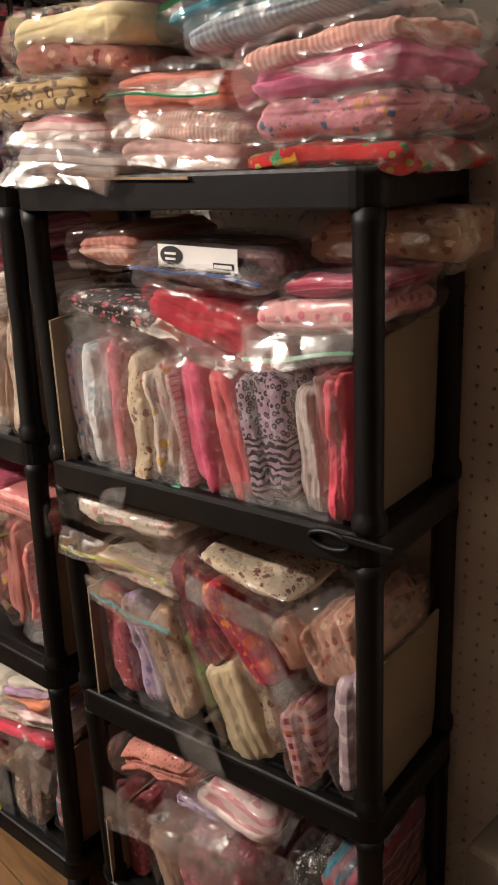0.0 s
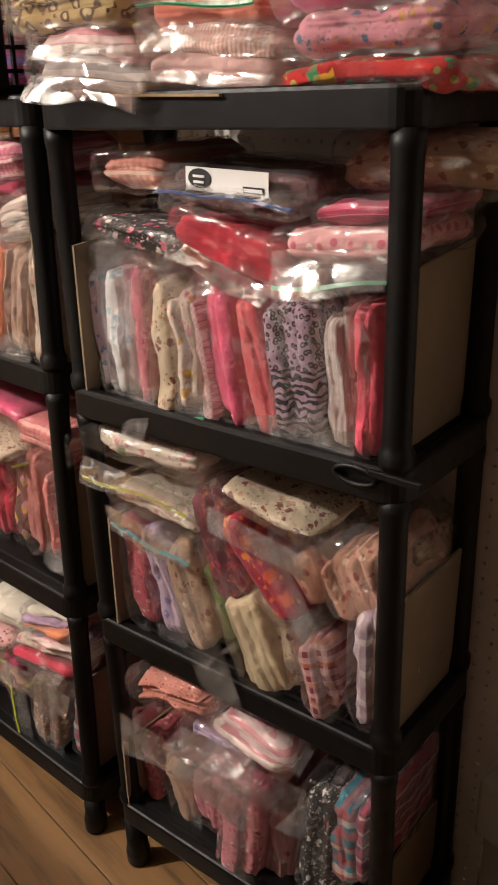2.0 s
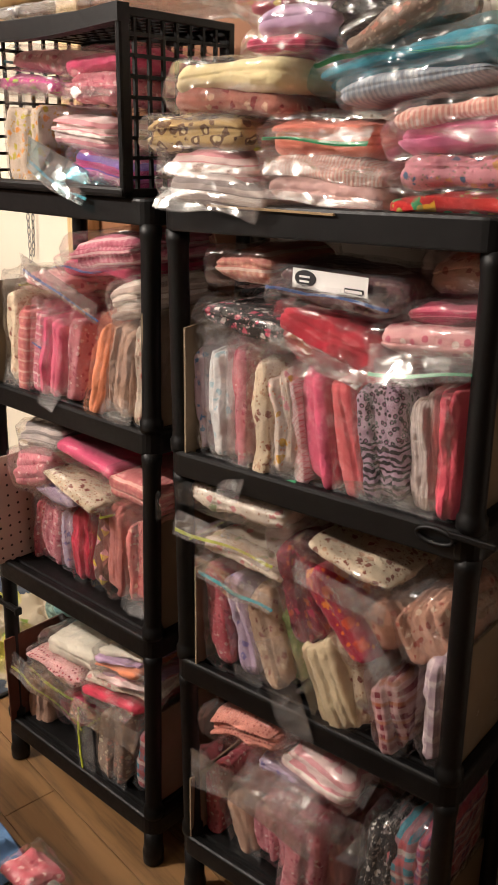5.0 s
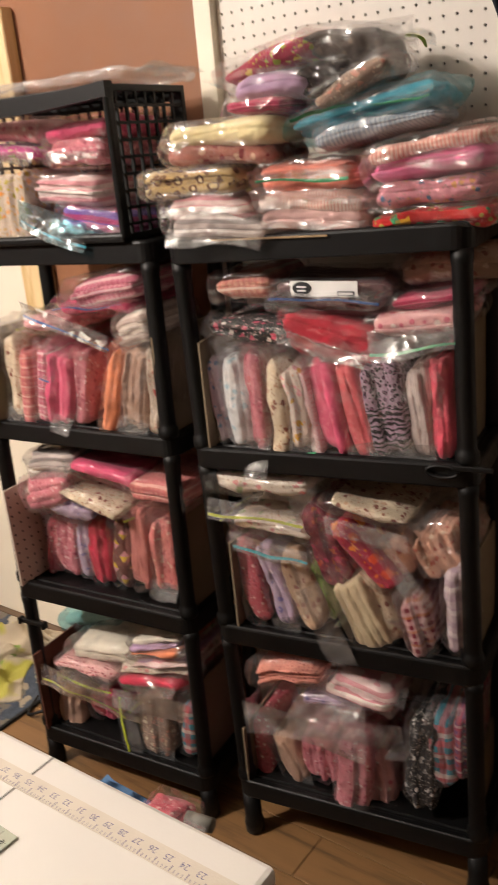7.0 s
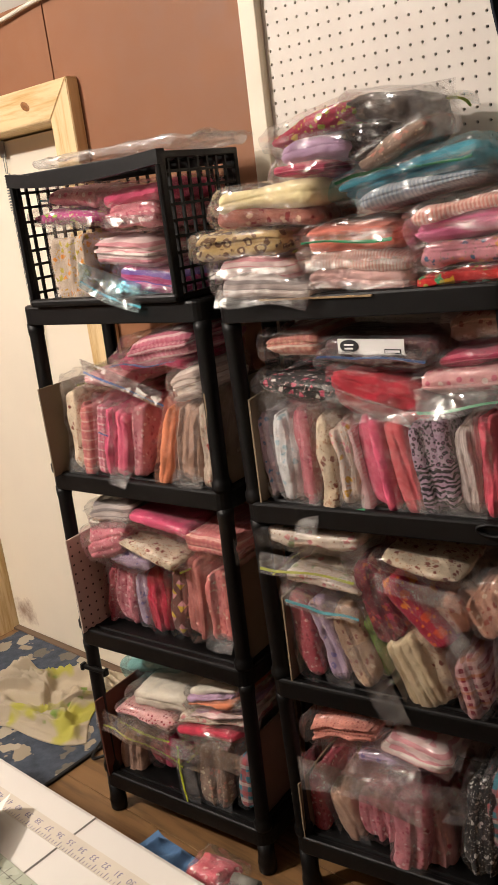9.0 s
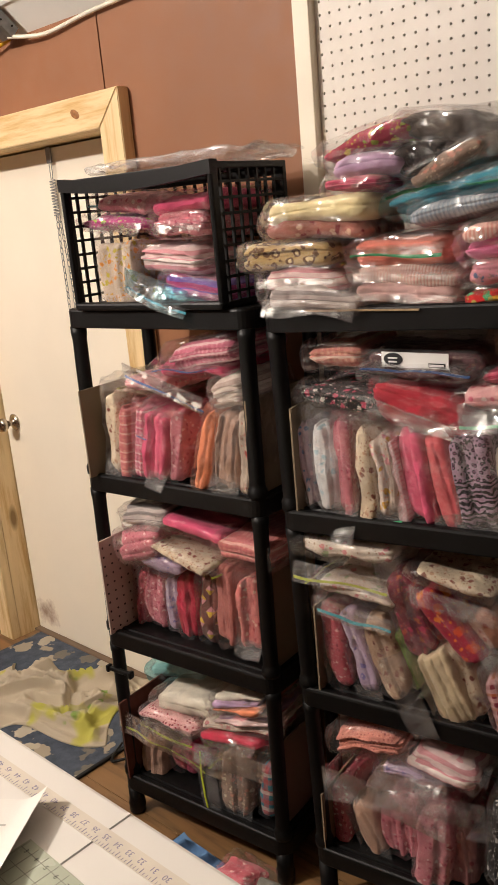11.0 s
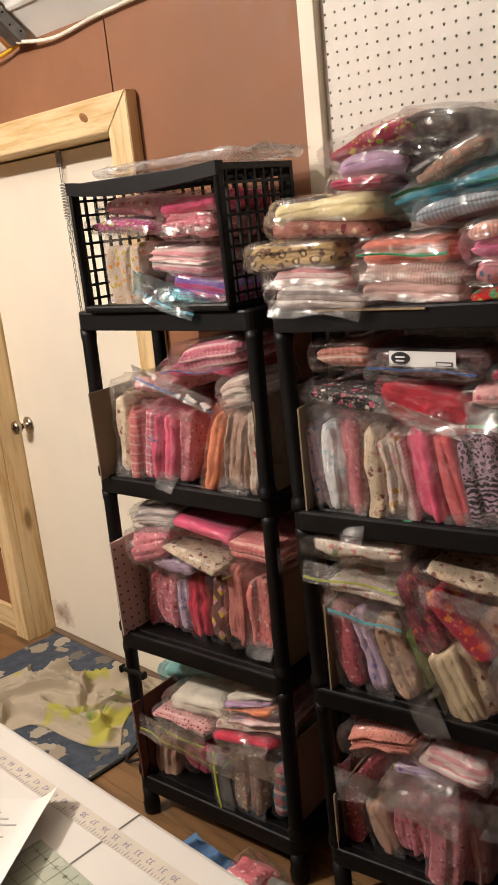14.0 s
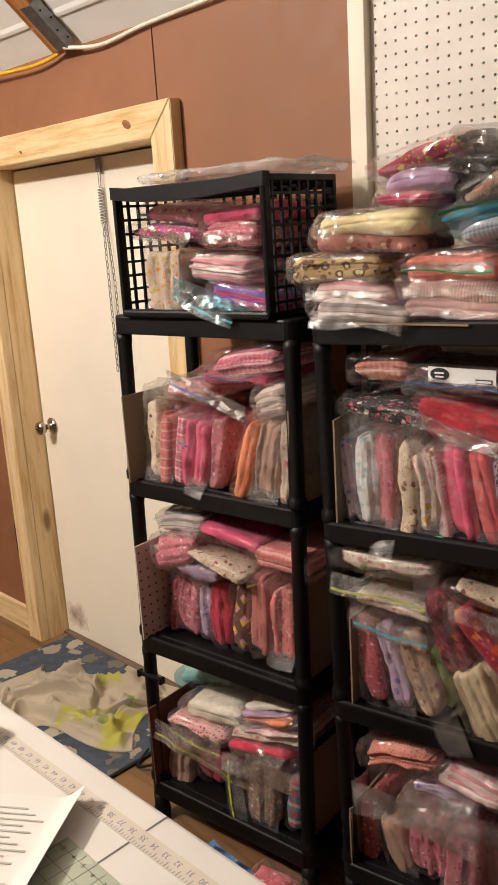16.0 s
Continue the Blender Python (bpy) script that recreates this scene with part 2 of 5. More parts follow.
        base = n.mix(n.math("MAXIMUM", n.math("LESS_THAN", d1, 0.14), n.math("LESS_THAN", d2, 0.14)), base, b)
    weave = n.noise(v, 1100, 1)
    crease = n.math("ADD", n.noise(v, 60, 4, 0.6), n.math("MULTIPLY", n.math("ABSOLUTE", n.math("SUBTRACT", n.noise(v, 28, 3, 0.5), 0.5)), 1.2))
    height = n.math("ADD", n.math("MULTIPLY", weave, 0.12), crease)
    mat = n.finish(base, 0.88, 0.0, n.bump(height, 0.6, 0.007))
    n.bsdf.inputs["Sheen Weight"].default_value = 0.15
    return mat


def film(name, tint, haze):
    """Clear polythene: mostly see-through, with a gloss that grows towards the edge and a faint milky haze."""
    n = Nodes(name)
    v = n.coords()
    bent = n.add("ShaderNodeVectorMath", {0: v, 1: n.add("ShaderNodeVectorMath", {0: n.add("ShaderNodeTexNoise", {"Vector": v, "Scale": 9.0, "Detail": 2.0}).outputs["Color"], 1: (0.09, 0.09, 0.09)}, operation="MULTIPLY").outputs[0]}, operation="ADD").outputs[0]

    def facets(scale, stretch):
        """Flat crumpled facets that meet in sharp creases."""
        cell = n.add("ShaderNodeTexVoronoi", {"Vector": n.add("ShaderNodeMapping", {"Vector": bent, "Scale": stretch}).outputs[0], "Scale": scale})
        return cell.outputs["Distance"]
    height = n.math("ADD", facets(13.0, (1.0, 1.0, 0.55)), n.math("MULTIPLY", facets(31.0, (0.6, 1.0, 1.0)), 0.28))
    height = n.math("ADD", height, n.math("MULTIPLY", n.noise(v, 6.0, 1), 0.9))
    nor = n.bump(height, 0.9, 0.017)
    clear = n.add("ShaderNodeBsdfTransparent", {"Color": tint})
    gloss = n.add("ShaderNodeBsdfGlossy", {"Color": (1, 1, 1, 1), "Roughness": 0.07, "Normal": nor})
    milk = n.add("ShaderNodeBsdfDiffuse", {"Color": (0.85, 0.85, 0.85, 1), "Normal": nor})
    through_milk = n.add("ShaderNodeMixShader", {0: n.math("MULTIPLY", n.ramp(n.noise(v, 18, 4), [(0.35, (0.35,) * 3 + (1,)), (0.7, (1.6,) * 3 + (1,))]), haze), 1: clear.outputs[0], 2: milk.outputs[0]})
    fres = n.add("ShaderNodeFresnel", {"IOR": 1.4}).outputs[0]
    both = n.add("ShaderNodeMixShader", {0: n.math("MINIMUM", n.math("ADD", n.math("MULTIPLY", fres, 0.5), 0.045), 0.3), 1: through_milk.outputs[0], 2: gloss.outputs[0]})
    n.tree.links.new(both.outputs[0], n.out.inputs["Surface"])
    return n.mat


FILM = film("clear_polythene", (0.99, 0.985, 0.98, 1), 0.026)
FILM_MILKY = film("milky_polythene", (0.98, 0.975, 0.97, 1), 0.06)
FILM_BLUE = film("blue_tinted_polythene", (0.66, 0.90, 0.95, 1), 0.07)
FILM_FLAP = film("double_polythene", (0.985, 0.98, 0.975, 1), 0.075)
FILM_THICK = film("thick_polythene", (0.95, 0.95, 0.94, 1), 0.2)
ZIPS = {"green": plain("green_zip", "3f9a6a", 0.4), "lime": plain("lime_zip", "b9c437", 0.4), "blue": plain("blue_zip", "4b6fae", 0.4), "teal": plain("teal_zip", "2f9aa6", 0.4), "clear": plain("clear_zip", "d6d8d8", 0.3)}

CLOTHS = {
    "bluepink": ("floral", "c7a9b8", "5f7fa8", "e3c3cc", 0.016, "pale pink and blue printed"),
    "paleblue": ("floral", "dcdcdc", "a9c3cc", "ece6e2", 0.02, "pale blue and white"),
    "rosefloral": ("floral", "d27f8b", "b04a60", "e9bfc0", 0.014, "dusty rose floral"),
    "creamfloral": ("floral", "dccaae", "8c5140", "c7a184", 0.018, "cream floral"),
    "yellowfloral": ("floral", "e0cfc0", "d0a132", "e39aa4", 0.022, "yellow and pink floral"),
    "lattice": ("lattice", "ecdcdc", "dd8f96", "ffffff", 0.009, "white and pink lattice"),
    "pink": ("solid", "e05e80", "ffffff", "ffffff", 0.02, "rose pink"),
    "coral": ("solid", "e0646c", "ffffff", "ffffff", 0.02, "coral pink"),
    "leopard": ("zebra", "ab8ca2", "1a131b", "8f5a7c", 0.0085, "zebra and leopard print"),
    "knit": ("rib", "d6c8c2", "c5b5b0", "ffffff", 0.005, "off-white knitted"),
    "peachcoral": ("solid", "e98a76", "ffffff", "ffffff", 0.02, "peachy coral"),
    "coralpink": ("solid", "e3566b", "e98c98", "d04a5c", 0.02, "bright coral and pink"),
    "peachplaid": ("plaid", "e0a892", "c8736c", "efe2d0", 0.014, "peach plaid"),
    "brown": ("floral", "6b4448", "8d6a5e", "4a2f2d", 0.012, "brown printed"),
    "blackdots": ("floral", "191517", "d8476a", "e8e0da", 0.02, "black and pink printed"),
    "red": ("solid", "c0243a", "ffffff", "ffffff", 0.02, "bright red"),
    "pinkwhite": ("dots", "dfa6a6", "ecd8d2", "c9687a", 0.02, "pale pink and white"),
    "magenta": ("stripe", "b62a55", "d65a78", "8d1f3f", 0.012, "magenta"),
    "beigefloral": ("floral", "b99a7e", "8f5a4a", "d9c3a6", 0.018, "beige floral"),
    "redfloral": ("floral", "c25562", "963041", "e5b3ae", 0.013, "red floral"),
    "lavender": ("floral", "c3adc6", "8a7fb3", "e3d6dc", 0.02, "lavender printed"),
    "green": ("floral", "8fae5a", "5f8a3f", "d9cf9a", 0.012, "green printed"),
    "cream": ("solid", "d8c6a2", "ffffff", "ffffff", 0.02, "cream"),
    "gingham": ("plaid", "7a1029", "d0a8a6", "a8602c", 0.018, "maroon and white gingham"),
    "whiteplaid": ("plaid", "d3c2c6", "a88fa0", "e5dcda", 0.03, "lilac and white plaid"),
    "whitefloral": ("floral", "e2d6c6", "d08a8a", "9aac82", 0.024, "white floral"),
    "maroon": ("floral", "7d0f30", "b0204a", "b8502a", 0.022, "maroon floral"),
    "redorange": ("floral", "a80f38", "e87f1e", "d84a24", 0.034, "red and orange floral"),
    "peachfloral": ("floral", "d4a189", "b3604f", "e9cdb4", 0.018, "peach floral"),
    "pinkdots": ("dots", "d98f7f", "a4574e", "b9665a", 0.009, "salmon pink dotted"),
    "pinkstripe": ("stripe", "efd4d0", "dd9aa0", "f0e2da", 0.017, "pink and white striped"),
    "tan": ("solid", "bb9680", "ffffff", "ffffff", 0.02, "tan brown"),
    "blackwhite": ("floral", "1c1a1d", "c9c4c0", "77706e", 0.016, "black and white floral"),
    "teal": ("plaid", "3f93a6", "d14a4a", "e0d9cf", 0.03, "teal and red"),
    "purpleplaid": ("plaid", "6f3d69", "b1384b", "d3b6b4", 0.016, "purple and red plaid"),
    "salmonplaid": ("plaid", "df9189", "c8646b", "edc2b3", 0.014, "salmon plaid"),
    "pinkplaid": ("plaid", "dd93a0", "bb4f6c", "edd3cf", 0.013, "pink plaid"),
    "hotpink": ("solid", "dc4d78", "ffffff", "ffffff", 0.02, "hot pink"),
    "orange": ("solid", "e68c62", "ffffff", "ffffff", 0.02, "orange"),
    "whitered": ("floral", "e3d3c0", "c9514c", "e3d3c0", 0.03, "white and red printed"),
    "whitestripe": ("stripe", "ddcdc0", "b9a498", "ece2d8", 0.02, "white and grey striped"),
    "hotred": ("solid", "d3304f", "ffffff", "ffffff", 0.02, "crimson pink"),
    "argyle": ("argyle", "75443a", "d7b23a", "dc9aa0", 0.03, "brown, yellow and pink argyle"),
    "rose": ("solid", "c5776f", "ffffff", "ffffff", 0.02, "dusty rose"),
    "coralprint": ("floral", "dd7f7a", "b9444a", "eab9a4", 0.016, "coral printed"),
    "greywhite": ("stripe", "c2b6b0", "938a88", "d9d0ca", 0.016, "grey and white"),
    "creamsolid": ("solid", "e2dac8", "ffffff", "ffffff", 0.02, "cream white"),
    "heartdots": ("dots", "e0a9a6", "a82f45", "8c2a3a", 0.011, "pink heart-print"),
    "paleteal": ("solid", "a9bcae", "ffffff", "ffffff", 0.02, "pale sea green"),
    "magentagreen": ("floral", "c53c86", "a7c34a", "e6a1c2", 0.028, "magenta and lime printed"),
    "purplemix": ("stripe", "a5306e", "6b4a9a", "c46a9e", 0.02, "magenta and purple"),
    "orangefloral": ("floral", "c9b7a4", "d68a35", "b7a838", 0.02, "grey and orange floral"),
    "goldleopard": ("leopard", "b79a62", "6a4a2a", "d3bd8a", 0.022, "gold leopard print"),
    "creamyellow": ("solid", "e8d9a6", "ffffff", "ffffff", 0.02, "pale yellow"),
    "redfold": ("floral", "b9786a", "8f2f33", "d9b49a", 0.018, "red and beige printed"),
    "whitepinkstripe": ("rib", "e6cdbf", "dba79c", "ffffff", 0.006, "pink and cream ribbed"),
    "palepink": ("solid", "e8c0ba", "ffffff", "ffffff", 0.02, "pale pink"),
    "redyellow": ("floral", "c2201f", "e6b028", "3f9a64", 0.042, "red, yellow and green floral"),
    "pinkflower": ("floral", "e29ba8", "5a7a9c", "d9a06a", 0.016, "pink floral"),
    "bubblegum": ("solid", "f07fae", "ffffff", "ffffff", 0.02, "bubblegum pink"),
    "salmonstripe": ("rib", "e29c92", "e9c3b2", "ffffff", 0.007, "salmon ribbed"),
    "tealblue": ("solid", "58b4c4", "ffffff", "ffffff", 0.02, "turquoise"),
    "greyblue": ("rib", "a9b4bd", "8f9ca8", "ffffff", 0.008, "grey-blue"),
    "lilac": ("solid", "c4a4c4", "ffffff", "ffffff", 0.02, "lilac"),
    "darkleopard": ("leopard", "3a3230", "1a1718", "6b5a4f", 0.012, "dark leopard print"),
    "redgreen": ("floral", "a53048", "9aa83e", "d9b64a", 0.022, "red and lime floral"),
    "olivedark": ("floral", "5a5048", "3f3a36", "77695c", 0.02, "dark olive printed"),
    "taupefloral": ("floral", "8f7868", "b97f6e", "c4b79e", 0.018, "taupe floral"),
}
MADE = {}


def cloth_of(key):
    if key not in MADE:
        MADE[key] = cloth(key, *CLOTHS[key][:5])
    return MADE[key]

# ---- the room ----
WALL_Y, DOOR_L, DOOR_R, DOOR_TOP = 1.45, -2.915, -1.93, 1.868
X0, X1, Y0 = -3.7, 2.3, -3.4


def slope(y):
    return 2.175 + min(WALL_Y - y, 1.15) * 0.9


floor = tagged(new("floor", bpy.data.meshes.new("floor")), "worn honey-brown wooden floorboards", "floor", kind="structure")
fb = slab_of(X0, X1, Y0, 1.6, -0.08, -0.022)
fb.to_mesh(floor.data)
fb.free()
floor.data.materials.append(DARK)

wall = tagged(new("wall_back"), "brown hardboard and white pegboard wall", "wall", kind="structure")
bm = bmesh.new()
box(bm, X0, DOOR_L - 0.02, WALL_Y, WALL_Y + 0.16, 0, 2.3)
box(bm, DOOR_L - 0.02, -1.9375, WALL_Y, WALL_Y + 0.16, DOOR_TOP + 0.02, 2.35)
part("hardboard_panel", bm, PANEL, wall, "brown hardboard panel above the door")
bm = bmesh.new()
box(bm, -1.932, -1.239, WALL_Y, WALL_Y + 0.16, 0, 2.35)
part("hardboard_panel", bm, PANEL, wall, "brown hardboard panel")
part("trim_board", slab_of(-1.239, -1.194, WALL_Y - 0.022, WALL_Y + 0.02, 0, 2.3, 0.002), TRIM_PAINT, wall, "white painted upright trim board")
part("backing", slab_of(-1.239, X1, WALL_Y + 0.03, WALL_Y + 0.16, 0, 2.35), DARK, wall)


def pegboard():
    """A sheet with real round holes an inch apart."""
    p, r, seg = 0.0262, 0.0030, 8
    hx, hz = -1.180, 1.925
    nx, nz = 76, 84
    x_first, z_first = hx - p / 2, hz - 73.5 * p
    verts, faces = [], []
    for i in range(nx):
        for k in range(nz):
            cx, cz = x_first + (i + 0.5) * p, z_first + (k + 0.5) * p
            n0 = len(verts)
            for a in range(seg):
                t = math.pi / 4 * a
                c, s = math.cos(t), math.sin(t)
                m = max(abs(c), abs(s))
                verts.append((cx + c / m * p / 2, WALL_Y, cz + s / m * p / 2))
            for a in range(seg):
                t = math.pi / 4 * a
                verts.append((cx + r * math.cos(t), WALL_Y, cz + r * math.sin(t)))
            for a in range(seg):
                t = math.pi / 4 * a
                verts.append((cx + r * math.cos(t), WALL_Y + 0.006, cz + r * math.sin(t)))
            for a in range(seg):
                b = (a + 1) % seg
                faces.append((n0 + a, n0 + b, n0 + seg + b, n0 + seg + a))
                faces.append((n0 + seg + a, n0 + seg + b, n0 + 2 * seg + b, n0 + 2 * seg + a))
    return mesh_of("pegboard", verts, faces, False)


part("pegboard", pegboard(), PEG, wall, "white pegboard sheet with rows of small holes")

# unseen walls added to close the room, kept dark to limit bounced light
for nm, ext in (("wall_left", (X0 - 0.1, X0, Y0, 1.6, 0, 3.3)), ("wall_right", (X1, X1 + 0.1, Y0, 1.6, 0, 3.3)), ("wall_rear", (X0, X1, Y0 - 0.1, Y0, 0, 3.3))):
    tagged(part(nm, slab_of(*ext), PANEL_LOW_BOUNCE), "unseen dark brown wall added to close the room", "wall", kind="structure")

# sloping roof of ribbed white metal
verts, faces = [], []
prof = []
y = WALL_Y + 0.1
while y > Y0 - 0.1:
    for dy, dz in ((0, 0), (0.075, 0), (0.08, -0.007), (0.088, -0.007), (0.093, 0)):
        prof.append((y - dy, slope(y - dy) + dz))
    y -= 0.1
for yy, zz in prof:
    verts += [(X0 - 0.1, yy, zz), (X1 + 0.1, yy, zz), (X0 - 0.1, yy, zz + 0.03), (X1 + 0.1, yy, zz + 0.03)]
for i in range(len(prof) - 1):
    a, b = 4 * i, 4 * i + 4
    faces += [(a, a + 1, b + 1, b), (a + 2, b + 2, b + 3, a + 3)]
tagged(part("ceiling", mesh_of("ceiling", verts, faces, False), METAL_ROOF), "white ribbed metal roof underside", "ceiling", kind="structure")


def brace(x):
    b = thing("roof_brace", pose(x, 1.44, 2.195, -42, 0, 0), "rough orange-brown timber brace under the roof", "brace", "timber braces under the roof")
    part("timber", slab_of(-0.045, 0.045, -1.3, 0.0, -0.05, -0.014, 0.004), RAFTER, b)
    hb = bmesh.new()
    box(hb, 0.0455, 0.0475, -0.16, -0.005, -0.0505, -0.016)
    box(hb, -0.01, 0.0475, -0.16, -0.005, -0.0525, -0.0505)
    plate = part("steel_strap", hb, STEEL, b, "bent galvanised steel strap")
    for k in range(4):
        part("nail", turned([(0.003, 0), (0.003, 0.003)], 8, pose(0.0475, -0.13 + 0.035 * k, -0.040 + 0.012 * (k % 2), 0, 90, 0)), DARK, plate)
    return b


brace(-2.315)
# unseen extra brace, added to cast shade on the pegboard's upper right
brace(-0.93)

wire("white_cable", [(-2.29, 1.40, 2.165), (-2.15, 1.43, 2.15), (-1.95, 1.435, 2.165), (-1.7, 1.43, 2.172), (-1.5, 1.425, 2.178), (-1.3, 1.43, 2.174), (-1.0, 1.43, 2.17)], 0.006, CABLE_WHITE)
tagged(bpy.data.objects["white_cable"], "white electric cable run along the wall top", "cable")
wire("yellow_cable", [(-2.9, 1.40, 2.165), (-2.6, 1.41, 2.15), (-2.45, 1.42, 2.15), (-2.33, 1.43, 2.168)], 0.006, CABLE_YELLOW)
tagged(bpy.data.objects["yellow_cable"], "yellow electric cable along the wall top", "cable")

# ---- the door ----
door = tagged(new("door_1"), "plain white slab door, closed, stained near the floor", "door", kind="structure")


def door_paint():
    n = Nodes("door_paint_stained")
    v = n.coords()
    c = lin("ece3d0")
    col = n.ramp(n.noise(v, 3, 4), [(0.3, shade(c, 0.96)), (0.7, shade(c, 1.02))])
    mp = n.add("ShaderNodeMapping", {"Vector": v, "Location": (2.84 * 5.5, 0, -0.10 * 6), "Scale": (5.5, 0, 6)}).outputs[0]
    d = n.math("ADD", n.add("ShaderNodeVectorMath", {0: mp}, operation="LENGTH").outputs["Value"], n.math("MULTIPLY", n.noise(v, 14, 5, 0.7), 1.1))
    col = n.mix(n.ramp(d, [(0.55, (0.8, 0.8, 0.8, 1)), (1.15, (0, 0, 0, 1))]), col, lin("7a4a26"))
    return n.finish(col, 0.42, 0.0, n.bump(n.noise(v, 160, 2), 0.4, 0.0003))


part("slab", slab_of(DOOR_L + 0.006, DOOR_R - 0.006, 1.54, 1.575, 0.012, DOOR_TOP - 0.006, 0.002), door_paint(), door)
part("threshold", slab_of(DOOR_L, DOOR_R, 1.515, 1.60, 0.0, 0.011, 0.003), SILL, door, "worn dark threshold strip")
kn = part("knob", turned([(0.004, 0), (0.031, 0.0), (0.033, 0.006), (0.02, 0.012), (0.011, 0.016), (0.011, 0.036), (0.022, 0.042), (0.027, 0.055), (0.025, 0.066), (0.012, 0.071), (0.002, 0.072)], 24, pose(DOOR_L + 0.075, 1.54, 0.905, 90, 0, 0)), BRASSY, door, "satin metal door knob")
part("keyhole", turned([(0.004, 0), (0.004, 0.002)], 8, pose(DOOR_L + 0.075, 1.469, 0.905, 90, 0, 0)), DARK, kn)
part("jamb", slab_of(DOOR_L - 0.02, DOOR_L, 1.45, 1.61, 0, DOOR_TOP + 0.02), PINE_Z, door, "knotty pine jamb")
part("jamb", slab_of(DOOR_R, DOOR_R + 0.02, 1.45, 1.61, 0, DOOR_TOP + 0.02), PINE_Z, door, "knotty pine jamb")
part("head_jamb", slab_of(DOOR_L, DOOR_R, 1.45, 1.61, DOOR_TOP, DOOR_TOP + 0.02), PINE_X, door, "knotty pine head jamb")
part("outside", slab_of(DOOR_L, DOOR_R, 1.60, 1.62, 0.0, DOOR_TOP), DARK, door)


def mitred(x0, x1, z0, z1, cut0, cut1, upright):
    """A flat casing board with mitred ends."""
    b = bmesh.new()
    if upright:
        o = [(x0, z0), (x1, z0), (x1, z1 - (cut1 if cut1 > 0 else 0)), (x0, z1 + (cut1 if cut1 < 0 else 0))]
    else:
        o = [(x0 + cut0, z0), (x1 - cut1, z0), (x1, z1), (x0, z1)]
    f = [b.verts.new((x, 1.41, z)) for x, z in o]
    k = [b.verts.new((x, 1.449, z)) for x, z in o]
    b.faces.new(f)
    b.faces.new(list(reversed(k)))
    for i in range(4):
        j = (i + 1) % 4
        b.faces.new((f[j], f[i], k[i], k[j]))
    bmesh.ops.recalc_face_normals(b, faces=b.faces)
    bmesh.ops.bevel(b, geom=list(b.edges), offset=0.0025, segments=2, affect="EDGES")
    return b


CW = 0.094
part("casing", mitred(DOOR_L - CW, DOOR_R + CW, DOOR_TOP, DOOR_TOP + CW, CW, CW, False), PINE_X, door, "knotty pine head casing")
part("casing", mitred(DOOR_R, DOOR_R + CW, 0, DOOR_TOP + CW - 0.001, 0, -CW, True), PINE_Z, door, "pine side casing")
part("casing", mitred(DOOR_L - CW, DOOR_L, 0, DOOR_TOP + CW - 0.001, 0, CW, True), PINE_Z, door, "pine side casing")
for kx, kz, kr in ((-2.033, 1.917, 0.017), (-2.78, 1.925, 0.012), (-2.62, 1.90, 0.007)):
    part("knot", turned([(kr, 0.0), (kr * 0.9, 0.0012), (kr * 0.4, 0.0016)], 16, pose(kx, 1.4105, kz, 90, 25, 0) @ Matrix.Diagonal((1.3, 0.7, 1, 1))), KNOT, door, "dark brown knot")
tagged(part("baseboard", slab_of(X0, DOOR_L - CW - 0.002, 1.43, 1.449, 0, 0.11, 0.003), PINE_X), "raw pine baseboard", "baseboard", kind="structure")
outlet = thing("outlet_box", pose(-3.03, 1.449, 0.42), "dark electric outlet plate on the wall", "outlet")
part("plate", slab_of(-0.04, 0.04, -0.012, 0, -0.06, 0.06, 0.004), DARK, outlet)
part("socket", slab_of(-0.016, 0.016, -0.015, -0.012, 0.008, 0.04, 0.003), BLACK, outlet)
part("socket", slab_of(-0.016, 0.016, -0.015, -0.012, -0.04, -0.008, 0.003), BLACK, outlet)

# spring and chain that hang from the head casing
spring = thing("door_spring", pose(-2.352, 1.526, DOOR_TOP - 0.004), "steel coil spring with a hanging chain", "spring")
part("bracket", slab_of(-0.012, 0.012, -0.004, 0.004, -0.05, 0.0, 0.002), STEEL, spring, "bent steel bracket")
wire("hook", [(-0.004, 0, -0.045), (-0.005, 0, -0.075), (-0.004, 0, -0.1)], 0.0014, STEEL, spring)
wire("hook", [(0.006, 0, -0.045), (0.007, 0, -0.075), (0.004, 0, -0.1)], 0.0014, STEEL, spring)
wire("coil", [(0.010 * math.cos(k * math.pi / 2), 0.010 * math.sin(k * math.pi / 2), -0.1 - 0.0022 * k) for k in range(52)], 0.0016, STEEL, spring)
for strand, (dx, count) in enumerate(((-0.002, 24), (0.012, 23))):
    for k in range(count):
        zc = -0.222 - k * 0.0205
        ring = [(0.0042 * math.cos(a), 0, 0.0125 * math.sin(a)) for a in [2 * math.pi * q / 10 for q in range(11)]]
        if k == 0 and strand == 0:
            link = wire("chain_link", ring, 0.0013, STEEL, spring)
            link.location = (dx, 0, zc)
        else:
            c = new("chain_link", link.data)
            c.parent = spring
            c.location = (dx + 0.02 * strand * math.sin(k / 24 * 3.1), 0.0, zc)
            c.rotation_euler = (0, 0.05, 0.15 + (k % 2) * 1.35)

# ---- the shelving ----
def outline(w, d, r, inset, z, seg=6):
    pts = []
    rr = max(r - inset, 0.003)
    for cx, cy, a0 in ((w - inset - rr, inset + rr, -90), (w - inset - rr, d - inset - rr, 0), (inset + rr, d - inset - rr, 90), (inset + rr, inset + rr, 180)):
        for k in range(seg + 1):
            a = radians(a0 + 90 * k / seg)
            pts.append((cx + rr * math.cos(a), cy + rr * math.sin(a), z))
    return pts


